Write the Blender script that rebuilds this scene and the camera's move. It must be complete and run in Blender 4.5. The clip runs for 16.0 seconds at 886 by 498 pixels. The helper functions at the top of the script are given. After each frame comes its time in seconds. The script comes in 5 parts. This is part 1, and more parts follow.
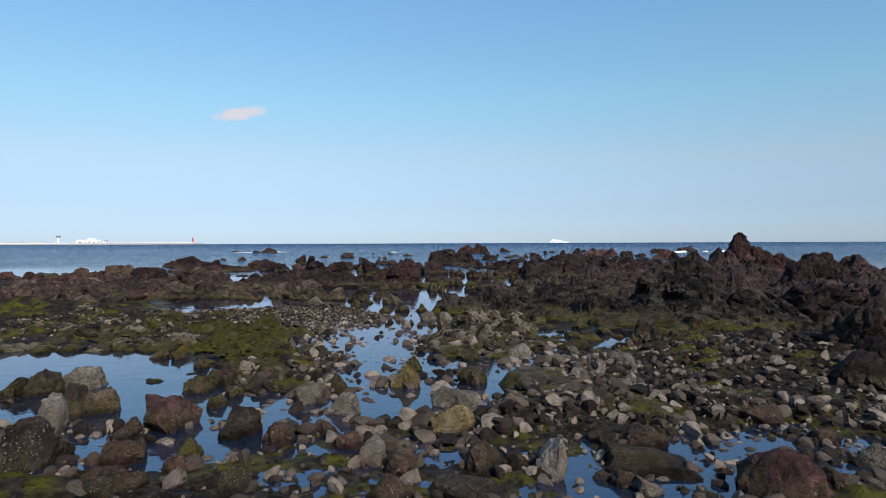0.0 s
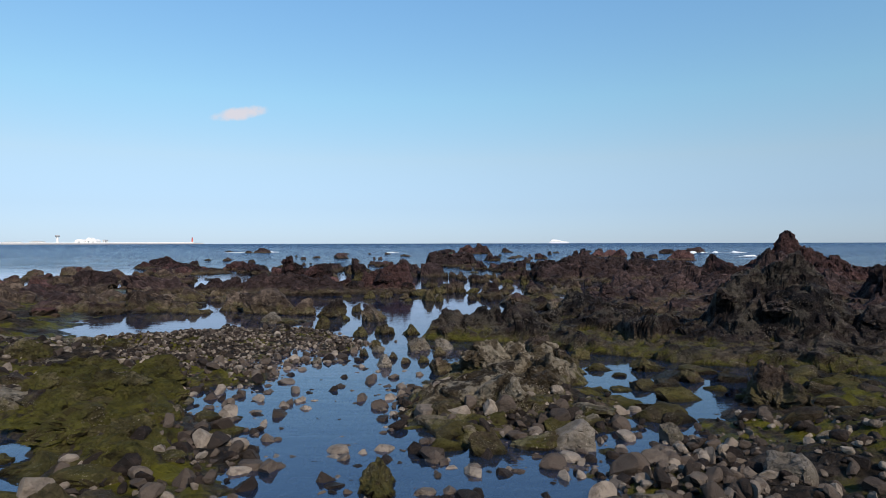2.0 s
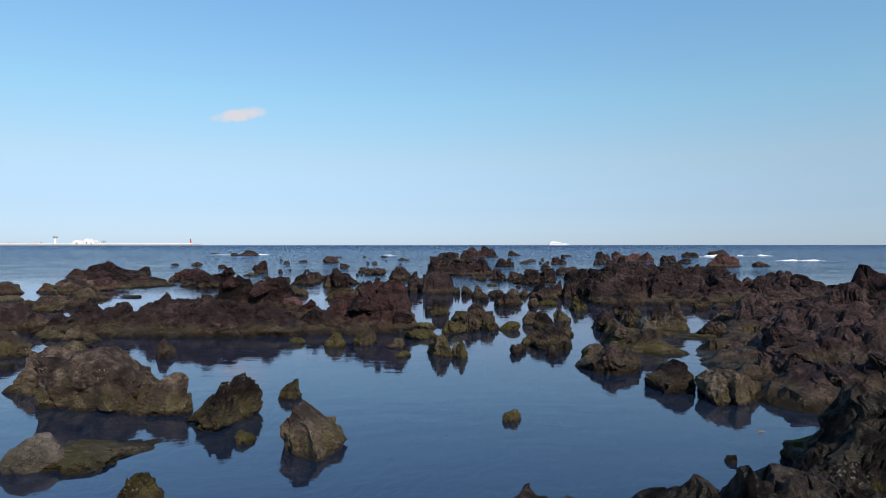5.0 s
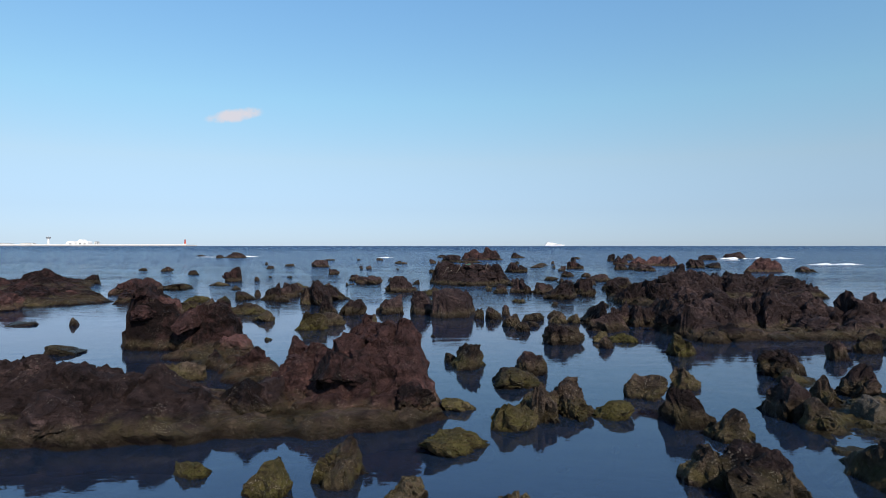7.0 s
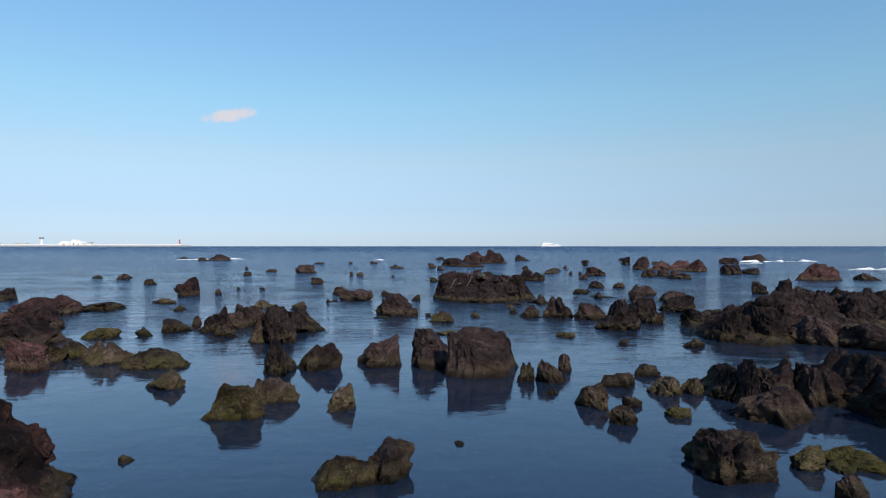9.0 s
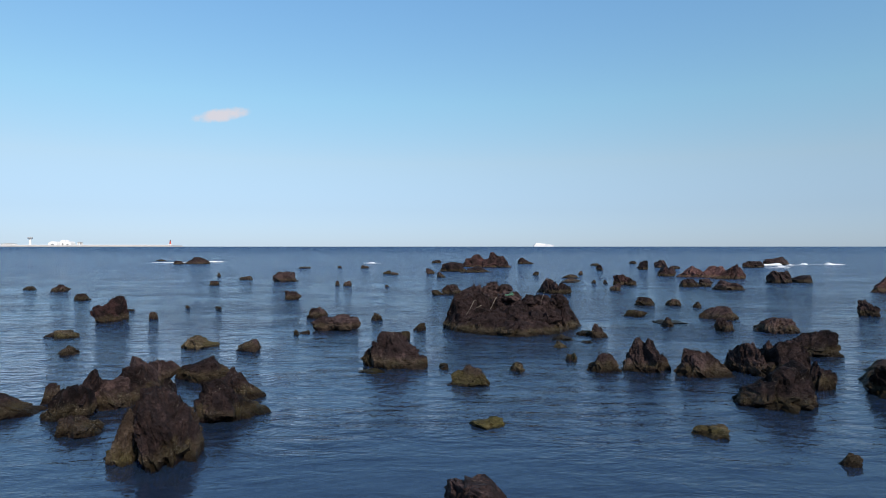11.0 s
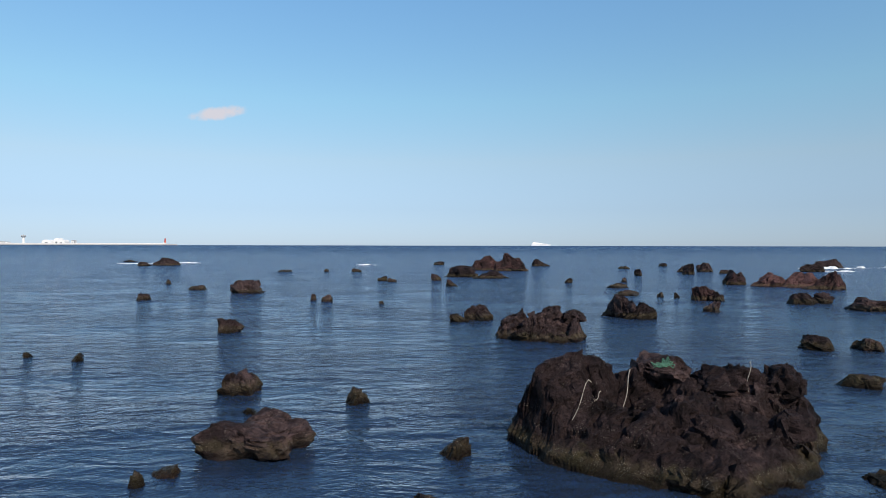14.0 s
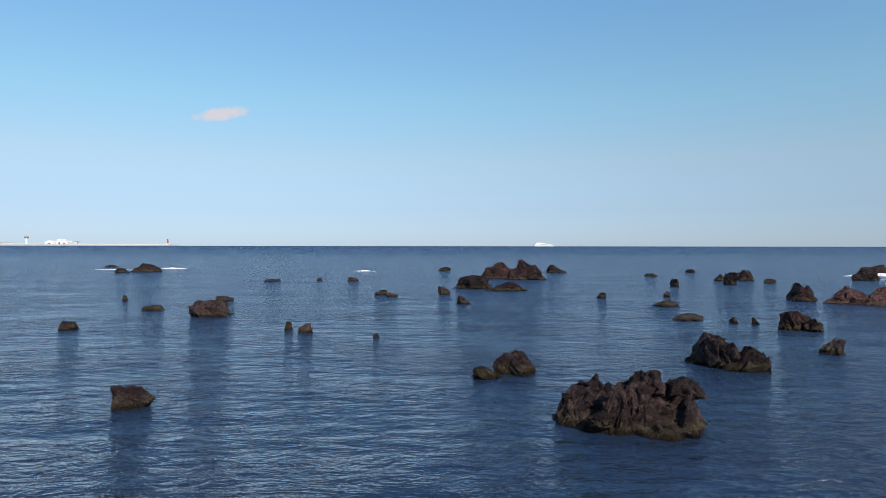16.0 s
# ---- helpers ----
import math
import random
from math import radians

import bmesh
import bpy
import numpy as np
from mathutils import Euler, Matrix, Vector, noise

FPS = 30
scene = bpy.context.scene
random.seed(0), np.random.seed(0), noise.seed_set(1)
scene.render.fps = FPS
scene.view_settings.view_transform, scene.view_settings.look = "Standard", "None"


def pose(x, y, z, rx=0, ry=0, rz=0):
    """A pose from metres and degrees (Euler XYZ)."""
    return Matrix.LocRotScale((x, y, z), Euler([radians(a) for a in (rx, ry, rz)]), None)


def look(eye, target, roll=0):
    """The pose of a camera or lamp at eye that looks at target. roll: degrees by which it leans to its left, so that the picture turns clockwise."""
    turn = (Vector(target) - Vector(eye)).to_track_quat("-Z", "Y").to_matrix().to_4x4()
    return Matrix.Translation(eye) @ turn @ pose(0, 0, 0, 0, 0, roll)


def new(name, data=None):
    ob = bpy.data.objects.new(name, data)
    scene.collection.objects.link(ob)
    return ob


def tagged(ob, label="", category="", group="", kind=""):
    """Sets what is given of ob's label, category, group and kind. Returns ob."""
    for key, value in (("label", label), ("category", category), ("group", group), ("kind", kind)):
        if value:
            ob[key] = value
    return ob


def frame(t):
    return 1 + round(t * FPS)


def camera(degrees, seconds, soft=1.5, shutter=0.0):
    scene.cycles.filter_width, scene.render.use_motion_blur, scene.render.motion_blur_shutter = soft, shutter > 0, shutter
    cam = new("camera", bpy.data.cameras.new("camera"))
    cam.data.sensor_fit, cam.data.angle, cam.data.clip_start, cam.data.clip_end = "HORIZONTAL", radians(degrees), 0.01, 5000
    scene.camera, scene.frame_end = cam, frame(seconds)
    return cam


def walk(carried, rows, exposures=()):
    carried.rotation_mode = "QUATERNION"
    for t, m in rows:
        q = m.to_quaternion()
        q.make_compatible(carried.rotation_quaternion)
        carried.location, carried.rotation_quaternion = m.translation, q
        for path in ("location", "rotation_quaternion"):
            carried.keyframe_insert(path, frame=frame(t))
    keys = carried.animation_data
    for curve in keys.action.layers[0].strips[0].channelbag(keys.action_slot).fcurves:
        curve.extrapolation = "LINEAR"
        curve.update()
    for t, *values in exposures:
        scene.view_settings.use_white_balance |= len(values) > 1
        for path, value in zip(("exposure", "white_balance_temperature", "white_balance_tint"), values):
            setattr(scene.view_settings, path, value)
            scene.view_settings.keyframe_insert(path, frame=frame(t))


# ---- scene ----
from mathutils.bvhtree import BVHTree

cam = camera(70.0, 16.0, soft=0.55)
# seconds, eye x, y, z, yaw, pitch, roll
PATH = [
    (0.0, 0.704, -7.679, 2.842, 0.36, -0.55, 0.22),
    (0.5, 0.715, -6.202, 2.833, 0.32, -0.56, 0.20),
    (1.0, 0.729, -4.495, 2.802, 0.31, -0.55, 0.18),
    (1.5, 0.735, -2.631, 2.770, 0.32, -0.54, 0.16),
    (2.0, 0.729, -0.664, 2.772, 0.34, -0.53, 0.13),
    (2.5, 0.703, 1.362, 2.805, 0.37, -0.52, 0.11),
    (3.0, 0.652, 3.457, 2.825, 0.40, -0.51, 0.09),
    (3.5, 0.563, 5.691, 2.830, 0.41, -0.48, 0.08),
    (4.0, 0.434, 8.081, 2.841, 0.40, -0.45, 0.06),
    (4.2, 0.371, 9.052, 2.849, 0.39, -0.44, 0.05),
    (6.3, -0.663, 19.472, 2.997, 0.00, -0.29, 0.01),
    (6.5, -0.750, 20.453, 3.026, -0.03, -0.29, 0.01),
    (7.0, -0.955, 23.010, 3.102, -0.12, -0.30, 0.00),
    (7.5, -1.143, 25.740, 3.180, -0.21, -0.30, 0.00),
    (8.0, -1.309, 28.450, 3.261, -0.30, -0.29, 0.00),
    (8.5, -1.467, 31.069, 3.355, -0.39, -0.28, 0.00),
    (9.0, -1.637, 33.589, 3.458, -0.50, -0.28, 0.00),
    (9.2, -1.709, 34.625, 3.497, -0.55, -0.28, 0.01),
    (11.3, -2.660, 46.480, 3.883, -1.26, -0.26, -0.01),
    (11.5, -2.744, 47.601, 3.889, -1.31, -0.26, -0.02),
    (12.0, -2.945, 50.369, 3.909, -1.40, -0.28, -0.04),
    (12.5, -3.132, 53.194, 3.939, -1.47, -0.29, -0.06),
    (13.0, -3.300, 56.073, 3.955, -1.49, -0.31, -0.08),
    (13.5, -3.446, 58.970, 3.964, -1.50, -0.33, -0.10),
    (14.0, -3.575, 61.873, 3.972, -1.49, -0.35, -0.12),
    (14.5, -3.688, 64.753, 3.970, -1.47, -0.36, -0.13),
    (15.0, -3.783, 67.500, 4.015, -1.43, -0.36, -0.13),
    (15.5, -3.858, 70.067, 4.215, -1.36, -0.35, -0.11),
    (16.0, -3.908, 72.406, 4.670, -1.24, -0.31, -0.08),
]
walk(cam, [(t, pose(x, y, z, 90 + pitch, roll, yaw)) for t, x, y, z, yaw, pitch, roll in PATH],
     exposures=[(0.0, 0.0), (9.0, -0.02), (13.0, -0.07), (16.0, -0.08)])

# ---- light ----
SUN_EL, SUN_AZ = 38.0, 151.0          # degrees above the horizon; clockwise from the sea view
world = bpy.data.worlds.new("sky")
scene.world = world
world.use_nodes = True
wn, wl = world.node_tree.nodes, world.node_tree.links
wn.clear()


def wnode(kind, **values):
    n = wn.new(kind)
    for i, v in values.items():
        n.inputs[int(i[1:])].default_value = v
    return n


def wmath(op, a, b=None):
    n = wn.new("ShaderNodeMath")
    n.operation = op
    for i, v in enumerate((a, b)):
        if v is None:
            continue
        if isinstance(v, (int, float)):
            n.inputs[i].default_value = v
        else:
            wl.new(v, n.inputs[i])
    return n.outputs[0]


sky = wn.new("ShaderNodeTexSky")
sky.sky_type = "NISHITA"
sky.sun_disc = False
sky.sun_elevation = radians(SUN_EL)
sky.sun_rotation = radians(SUN_AZ)
sky.air_density, sky.dust_density, sky.ozone_density = 1.0, 0.0, 4.0
sky.altitude = 0.0
coord = wn.new("ShaderNodeTexCoord")
split = wn.new("ShaderNodeSeparateXYZ")
wl.new(coord.outputs["Generated"], split.inputs[0])
ahead = wmath("MAXIMUM", split.outputs[1], 0.02)
cu = wmath("DIVIDE", split.outputs[0], ahead)
cv = wmath("DIVIDE", split.outputs[2], ahead)
# one small fair-weather cloud over the sea
noise_tex = wnode("ShaderNodeTexNoise", i2=46.0, i3=5.0, i4=0.6)
wl.new(coord.outputs["Generated"], noise_tex.inputs["Vector"])
wob = wmath("MULTIPLY", wmath("SUBTRACT", noise_tex.outputs[0], 0.5), 2.6)
du = wmath("DIVIDE", wmath("ADD", cu, 0.327), 0.040)
dv = wmath("DIVIDE", wmath("SUBTRACT", wmath("SUBTRACT", cv, 0.206), wmath("MULTIPLY", wmath("ADD", cu, 0.327), 0.14)), 0.0105)
fall = wmath("SUBTRACT", 1.0, wmath("ADD", wmath("MULTIPLY", du, du), wmath("MULTIPLY", dv, dv)))
mask = wn.new("ShaderNodeMapRange")
mask.interpolation_type = "SMOOTHSTEP"
wl.new(wmath("ADD", fall, wob), mask.inputs[0])
mask.inputs[1].default_value, mask.inputs[2].default_value, mask.inputs[4].default_value = -0.4, 0.9, 0.95
near_cloud = wn.new("ShaderNodeMapRange")
wl.new(fall, near_cloud.inputs[0])
near_cloud.inputs[1].default_value, near_cloud.inputs[2].default_value = -1.6, 0.2
mix = wn.new("ShaderNodeMix")
mix.data_type = "RGBA"
wl.new(wmath("MULTIPLY", mask.outputs[0], near_cloud.outputs[0]), mix.inputs[0])
# clear sea air: a cooler, paler band over the horizon and a stronger blue above
gain = wn.new("ShaderNodeValToRGB")
for at, colour in ((0.0, (0.248, 0.335, 0.56)), (0.056, (0.38, 0.405, 0.51)), (0.13, (0.62, 0.57, 0.53)),
                   (0.22, (0.69, 0.76, 0.66)), (0.36, (0.75, 0.89, 0.84)), (1.0, (0.55, 0.75, 0.80))):
    stop = gain.color_ramp.elements.new(at) if 0 < at < 1 else gain.color_ramp.elements[0 if at == 0 else -1]
    stop.position, stop.color = at, (*colour, 1)
wl.new(split.outputs[2], gain.inputs[0])
tint = wn.new("ShaderNodeMix")
tint.data_type, tint.blend_type = "RGBA", "MULTIPLY"
tint.inputs[0].default_value = 1.0
wl.new(sky.outputs[0], tint.inputs[6])
wl.new(gain.outputs[0], tint.inputs[7])
wl.new(tint.outputs[2], mix.inputs[6])
mix.inputs[7].default_value = (3.5, 3.4, 3.7, 1)
back = wn.new("ShaderNodeBackground")
back.inputs[1].default_value = 0.206
wl.new(mix.outputs[2], back.inputs[0])
wl.new(back.outputs[0], wn.new("ShaderNodeOutputWorld").inputs[0])

sun = new("sun", bpy.data.lights.new("sun", "SUN"))
sun.data.energy, sun.data.angle, sun.data.color = 5.0, radians(0.6), (1.0, 0.87, 0.73)
el, az = radians(SUN_EL), radians(SUN_AZ)
toward = Vector((math.sin(az) * math.cos(el), math.cos(az) * math.cos(el), math.sin(el)))
sun.matrix_world = look(toward * 50, (0, 0, 0))


# ---- materials ----
class Mat:
    """A small builder for node materials."""

    def __init__(self, name):
        self.m = bpy.data.materials.new(name)
        self.m.use_nodes = True
        self.n, self.l = self.m.node_tree.nodes, self.m.node_tree.links
        self.bsdf = self.n["Principled BSDF"]
        self.out = self.n["Material Output"]
        self.geo = self.n.new("ShaderNodeNewGeometry")
        self.obj = self.n.new("ShaderNodeObjectInfo")
        self.pos = self.geo.outputs["Position"]

    def put(self, sock, v):
        if isinstance(v, (int, float, tuple)):
            sock.default_value = v
        else:
            self.l.new(v, sock)

    def math(self, op, a, b=0.0):
        n = self.n.new("ShaderNodeMath")
        n.operation = op
        self.put(n.inputs[0], a), self.put(n.inputs[1], b)
        return n.outputs[0]

    def noise(self, scale, detail=5.0, rough=0.6, vec=None, dist=0.0):
        n = self.n.new("ShaderNodeTexNoise")
        self.l.new(vec or self.pos, n.inputs["Vector"])
        n.inputs["Scale"].default_value, n.inputs["Detail"].default_value = scale, detail
        n.inputs["Roughness"].default_value, n.inputs["Distortion"].default_value = rough, dist
        return n.outputs[0]

    def cells(self, scale, feature="F1"):
        n = self.n.new("ShaderNodeTexVoronoi")
        n.feature = feature
        self.l.new(self.pos, n.inputs["Vector"])
        n.inputs["Scale"].default_value = scale
        return n.outputs["Distance"]

    def step(self, v, a, b, lo=0.0, hi=1.0):
        n = self.n.new("ShaderNodeMapRange")
        n.interpolation_type = "SMOOTHSTEP"
        self.put(n.inputs[0], v)
        for i, k in enumerate((a, b, lo, hi)):
            n.inputs[i + 1].default_value = k
        return n.outputs[0]

    def mix(self, f, a, b):
        n = self.n.new("ShaderNodeMix")
        n.data_type = "RGBA"
        self.put(n.inputs[0], f)
        for s, c in ((n.inputs[6], a), (n.inputs[7], b)):
            self.put(s, (*c, 1) if isinstance(c, tuple) else c)
        return n.outputs[2]

    def squash(self, sx, sy, sz):
        n = self.n.new("ShaderNodeMapping")
        self.l.new(self.pos, n.inputs[0])
        n.inputs["Scale"].default_value = (sx, sy, sz)
        return n.outputs[0]

    def bump(self, h, strength, dist, normal=None):
        n = self.n.new("ShaderNodeBump")
        n.inputs["Strength"].default_value, n.inputs["Distance"].default_value = strength, dist
        self.l.new(h, n.inputs["Height"])
        if normal:
            self.l.new(normal, n.inputs["Normal"])
        return n.outputs[0]


def rock_material(name, deep, mid, high, algae=0.3, specks=0.3, rough=0.75, algae_top=0.45, soak=0.25, crust=0.0):
    """Weathered volcanic rock: three tones, pale lichen and barnacle specks, olive algae by the water."""
    k = Mat(name)
    z = k.n.new("ShaderNodeSeparateXYZ")
    k.l.new(k.pos, z.inputs[0])
    z = z.outputs[2]
    big = k.noise(0.9, 4, 0.6)
    fine = k.noise(4.5, 9, 0.68)
    grit = k.noise(32.0, 5, 0.7)
    shade = k.math("ADD", k.math("MULTIPLY", big, 0.5), k.math("MULTIPLY", fine, 0.5))
    shade = k.math("ADD", shade, k.math("MULTIPLY", k.math("SUBTRACT", k.obj.outputs["Random"], 0.5), 0.16))
    col = k.mix(k.step(shade, 0.38, 0.52), deep, mid)
    col = k.mix(k.step(shade, 0.52, 0.66), col, high)
    col = k.mix(k.step(grit, 0.52, 0.76, 0, 0.38), col, tuple(v * 1.9 for v in mid))
    col = k.mix(k.step(k.noise(11.0, 6, 0.75), 0.46, 0.34, 0, 0.5), col, deep)
    crack = k.n.new("ShaderNodeTexVoronoi")
    crack.feature = "DISTANCE_TO_EDGE"
    warp = k.n.new("ShaderNodeMix")
    warp.data_type = "VECTOR"
    warp.inputs[0].default_value = 0.3
    k.l.new(k.squash(2.6, 2.6, 4.6), warp.inputs[4])
    tex = k.n.new("ShaderNodeTexNoise")
    tex.inputs["Scale"].default_value, tex.inputs["Detail"].default_value = 3.0, 5.0
    k.l.new(k.pos, tex.inputs["Vector"]), k.l.new(tex.outputs["Color"], warp.inputs[5])
    k.l.new(warp.outputs[1], crack.inputs["Vector"])
    seam = k.math("MULTIPLY", k.step(crack.outputs["Distance"], 0.045, 0.0), k.step(big, 0.40, 0.58))
    # Crevice shade put into the colour: crack lines go darker than the deepest tone.
    col = k.mix(k.math("MULTIPLY", seam, 0.6), col, tuple(v * 0.6 for v in deep))
    # lichen, salt and barnacles
    patch = k.math("MULTIPLY", k.step(k.noise(2.3, 6, 0.72), 0.50, 0.66), k.step(k.cells(21.0), 0.42, 0.15))
    col = k.mix(k.math("MULTIPLY", patch, specks), col, (0.36, 0.31, 0.26))
    pale = k.math("MULTIPLY", k.step(k.noise(1.5, 8, 0.7), 0.48, 0.54), k.step(fine, 0.36, 0.50))
    col = k.mix(k.math("MULTIPLY", pale, crust), col, (0.42, 0.37, 0.29))
    # algae in the splash zone, and a paler crust of barnacles along its upper edge
    normal = k.n.new("ShaderNodeSeparateXYZ")
    k.l.new(k.geo.outputs["Normal"], normal.inputs[0])
    wob = k.math("MULTIPLY", k.math("SUBTRACT", k.noise(1.9, 7, 0.75), 0.5), 1.9)
    level = k.math("ADD", z, k.math("MULTIPLY", wob, 0.35))
    tide = k.math("MULTIPLY", k.step(level, 0.42, 0.22), k.step(level, 0.02, 0.10))
    col = k.mix(k.math("MULTIPLY", tide, 0.38), col, k.mix(fine, (0.030, 0.024, 0.012), (0.150, 0.120, 0.070)))
    shells = k.math("MULTIPLY", tide, k.math("MULTIPLY", k.step(k.cells(34.0), 0.36, 0.14), k.step(k.noise(3.1, 4, 0.6), 0.46, 0.6)))
    col = k.mix(k.math("MULTIPLY", shells, 0.7), col, (0.34, 0.31, 0.25))
    band = k.step(k.math("ADD", z, wob), algae_top, 0.02)
    up = k.step(normal.outputs[2], -0.2, 0.6, 0.15, 1.0)
    green = k.mix(fine, (0.012, 0.012, 0.003), (0.125, 0.120, 0.018))
    col = k.mix(k.math("MULTIPLY", k.math("MULTIPLY", band, up), algae), col, green)
    # rock soaked by the waves is darker and glossier
    wet = k.step(k.math("ADD", z, k.math("MULTIPLY", wob, 0.1)), soak * 0.6, soak * 0.2)
    col = k.mix(k.math("MULTIPLY", wet, 0.6), col, tuple(v * 0.7 for v in deep))
    k.l.new(col, k.bsdf.inputs["Base Color"])
    k.put(k.bsdf.inputs["Roughness"], k.math("SUBTRACT", rough, k.math("MULTIPLY", wet, 0.35)))
    k.bsdf.inputs["Specular IOR Level"].default_value = 0.1
    h = k.math("ADD", k.math("MULTIPLY", fine, 1.0), k.math("MULTIPLY", grit, 0.22))
    h = k.math("ADD", h, k.math("MULTIPLY", k.noise(2.6, 6, 0.7, k.squash(1.6, 1.6, 3.2), 1.0), 1.1))
    h = k.math("SUBTRACT", h, k.math("MULTIPLY", k.step(k.cells(19.0), 0.30, 0.0), 0.35))
    h = k.math("SUBTRACT", h, k.math("MULTIPLY", seam, 0.45))
    k.l.new(k.bump(k.noise(55.0, 5, 0.8), 0.7, 0.012, k.bump(h, 1.0, 0.11)), k.bsdf.inputs["Normal"])
    return k.m


MATS = {
    "sea": rock_material("dark_lava", (0.006, 0.004, 0.004), (0.030, 0.020, 0.020), (0.100, 0.066, 0.063), 0.2, 0.3, 0.7, 0.30, 0.40),
    "red": rock_material("red_lava", (0.009, 0.006, 0.006), (0.054, 0.029, 0.028), (0.155, 0.082, 0.076), 0.12, 0.25, 0.7, 0.30, 0.25),
    "brown": rock_material("brown_lava", (0.010, 0.007, 0.006), (0.054, 0.039, 0.031), (0.185, 0.142, 0.110), 0.4, 0.6, 0.7, 0.40, 0.15),
    "algae": rock_material("mossy_lava", (0.016, 0.012, 0.007), (0.070, 0.055, 0.032), (0.175, 0.140, 0.088), 0.55, 0.5, 0.8, 0.7, 0.10),
    "pale": rock_material("pale_stone", (0.085, 0.075, 0.065), (0.20, 0.175, 0.152), (0.36, 0.32, 0.28), 0.25, 0.3, 0.7, 0.12, 0.06),
    "ochre": rock_material("ochre_stone", (0.10, 0.078, 0.03), (0.24, 0.185, 0.085), (0.42, 0.37, 0.27), 0.3, 0.5, 0.7, 0.15, 0.06),
    "mottled": rock_material("mottled_lava", (0.018, 0.013, 0.008), (0.072, 0.056, 0.037), (0.20, 0.165, 0.118), 0.6, 0.9, 0.75, 0.20, 0.05, 0.42),
    "ridge": rock_material("ridge_lava", (0.006, 0.005, 0.005), (0.032, 0.024, 0.022), (0.125, 0.096, 0.086), 0.9, 0.5, 0.65, 0.32, 0.08, 0.10),
    "moss": rock_material("moss_bank", (0.012, 0.010, 0.004), (0.050, 0.042, 0.020), (0.150, 0.125, 0.080), 0.85, 0.6, 0.85, 0.95, 0.06),
    "barnacle": rock_material("barnacled_rock", (0.022, 0.017, 0.015), (0.065, 0.047, 0.04), (0.12, 0.085, 0.07), 0.15, 1.0, 0.75, 0.2, 0.08),
}


def ground_material():
    k = Mat("shore_ground")
    xyz = k.n.new("ShaderNodeSeparateXYZ")
    k.l.new(k.pos, xyz.inputs[0])
    z = xyz.outputs[2]
    big, fine, grit = k.noise(0.55, 5, 0.6), k.noise(5.0, 8, 0.7), k.noise(30.0, 4, 0.7)
    rock = k.mix(k.step(fine, 0.35, 0.7), (0.007, 0.006, 0.005), (0.056, 0.043, 0.034))
    rock = k.mix(k.step(k.cells(9.0), 0.35, 0.1, 0, 0.5), rock, (0.10, 0.083, 0.07))
    moss = k.mix(fine, (0.016, 0.016, 0.003), (0.175, 0.165, 0.020))
    land = k.mix(k.math("MULTIPLY", k.math("MULTIPLY", k.step(big, 0.44, 0.56), 0.95), k.step(k.noise(2.6, 6, 0.7), 0.40, 0.58)), rock, moss)
    bed = k.mix(k.step(k.noise(1.3, 6, 0.65), 0.4, 0.65), (0.035, 0.035, 0.035), (0.15, 0.145, 0.13))
    bed = k.mix(k.step(k.cells(3.0), 0.3, 0.08, 0, 0.6), bed, (0.26, 0.26, 0.25))
    pool = k.mix(k.step(big, 0.4, 0.6), (0.03, 0.026, 0.02), (0.06, 0.052, 0.032))
    bed = k.mix(k.step(xyz.outputs[1], 30.0, 48.0), pool, bed)
    col = k.mix(k.step(z, -0.10, 0.03), bed, land)
    k.l.new(col, k.bsdf.inputs["Base Color"])
    k.put(k.bsdf.inputs["Roughness"], k.step(z, 0.0, 0.25, 0.35, 0.8))
    k.bsdf.inputs["Specular IOR Level"].default_value = 0.1
    k.l.new(k.bump(k.math("ADD", fine, k.math("MULTIPLY", grit, 0.5)), 1.0, 0.14), k.bsdf.inputs["Normal"])
    return k.m


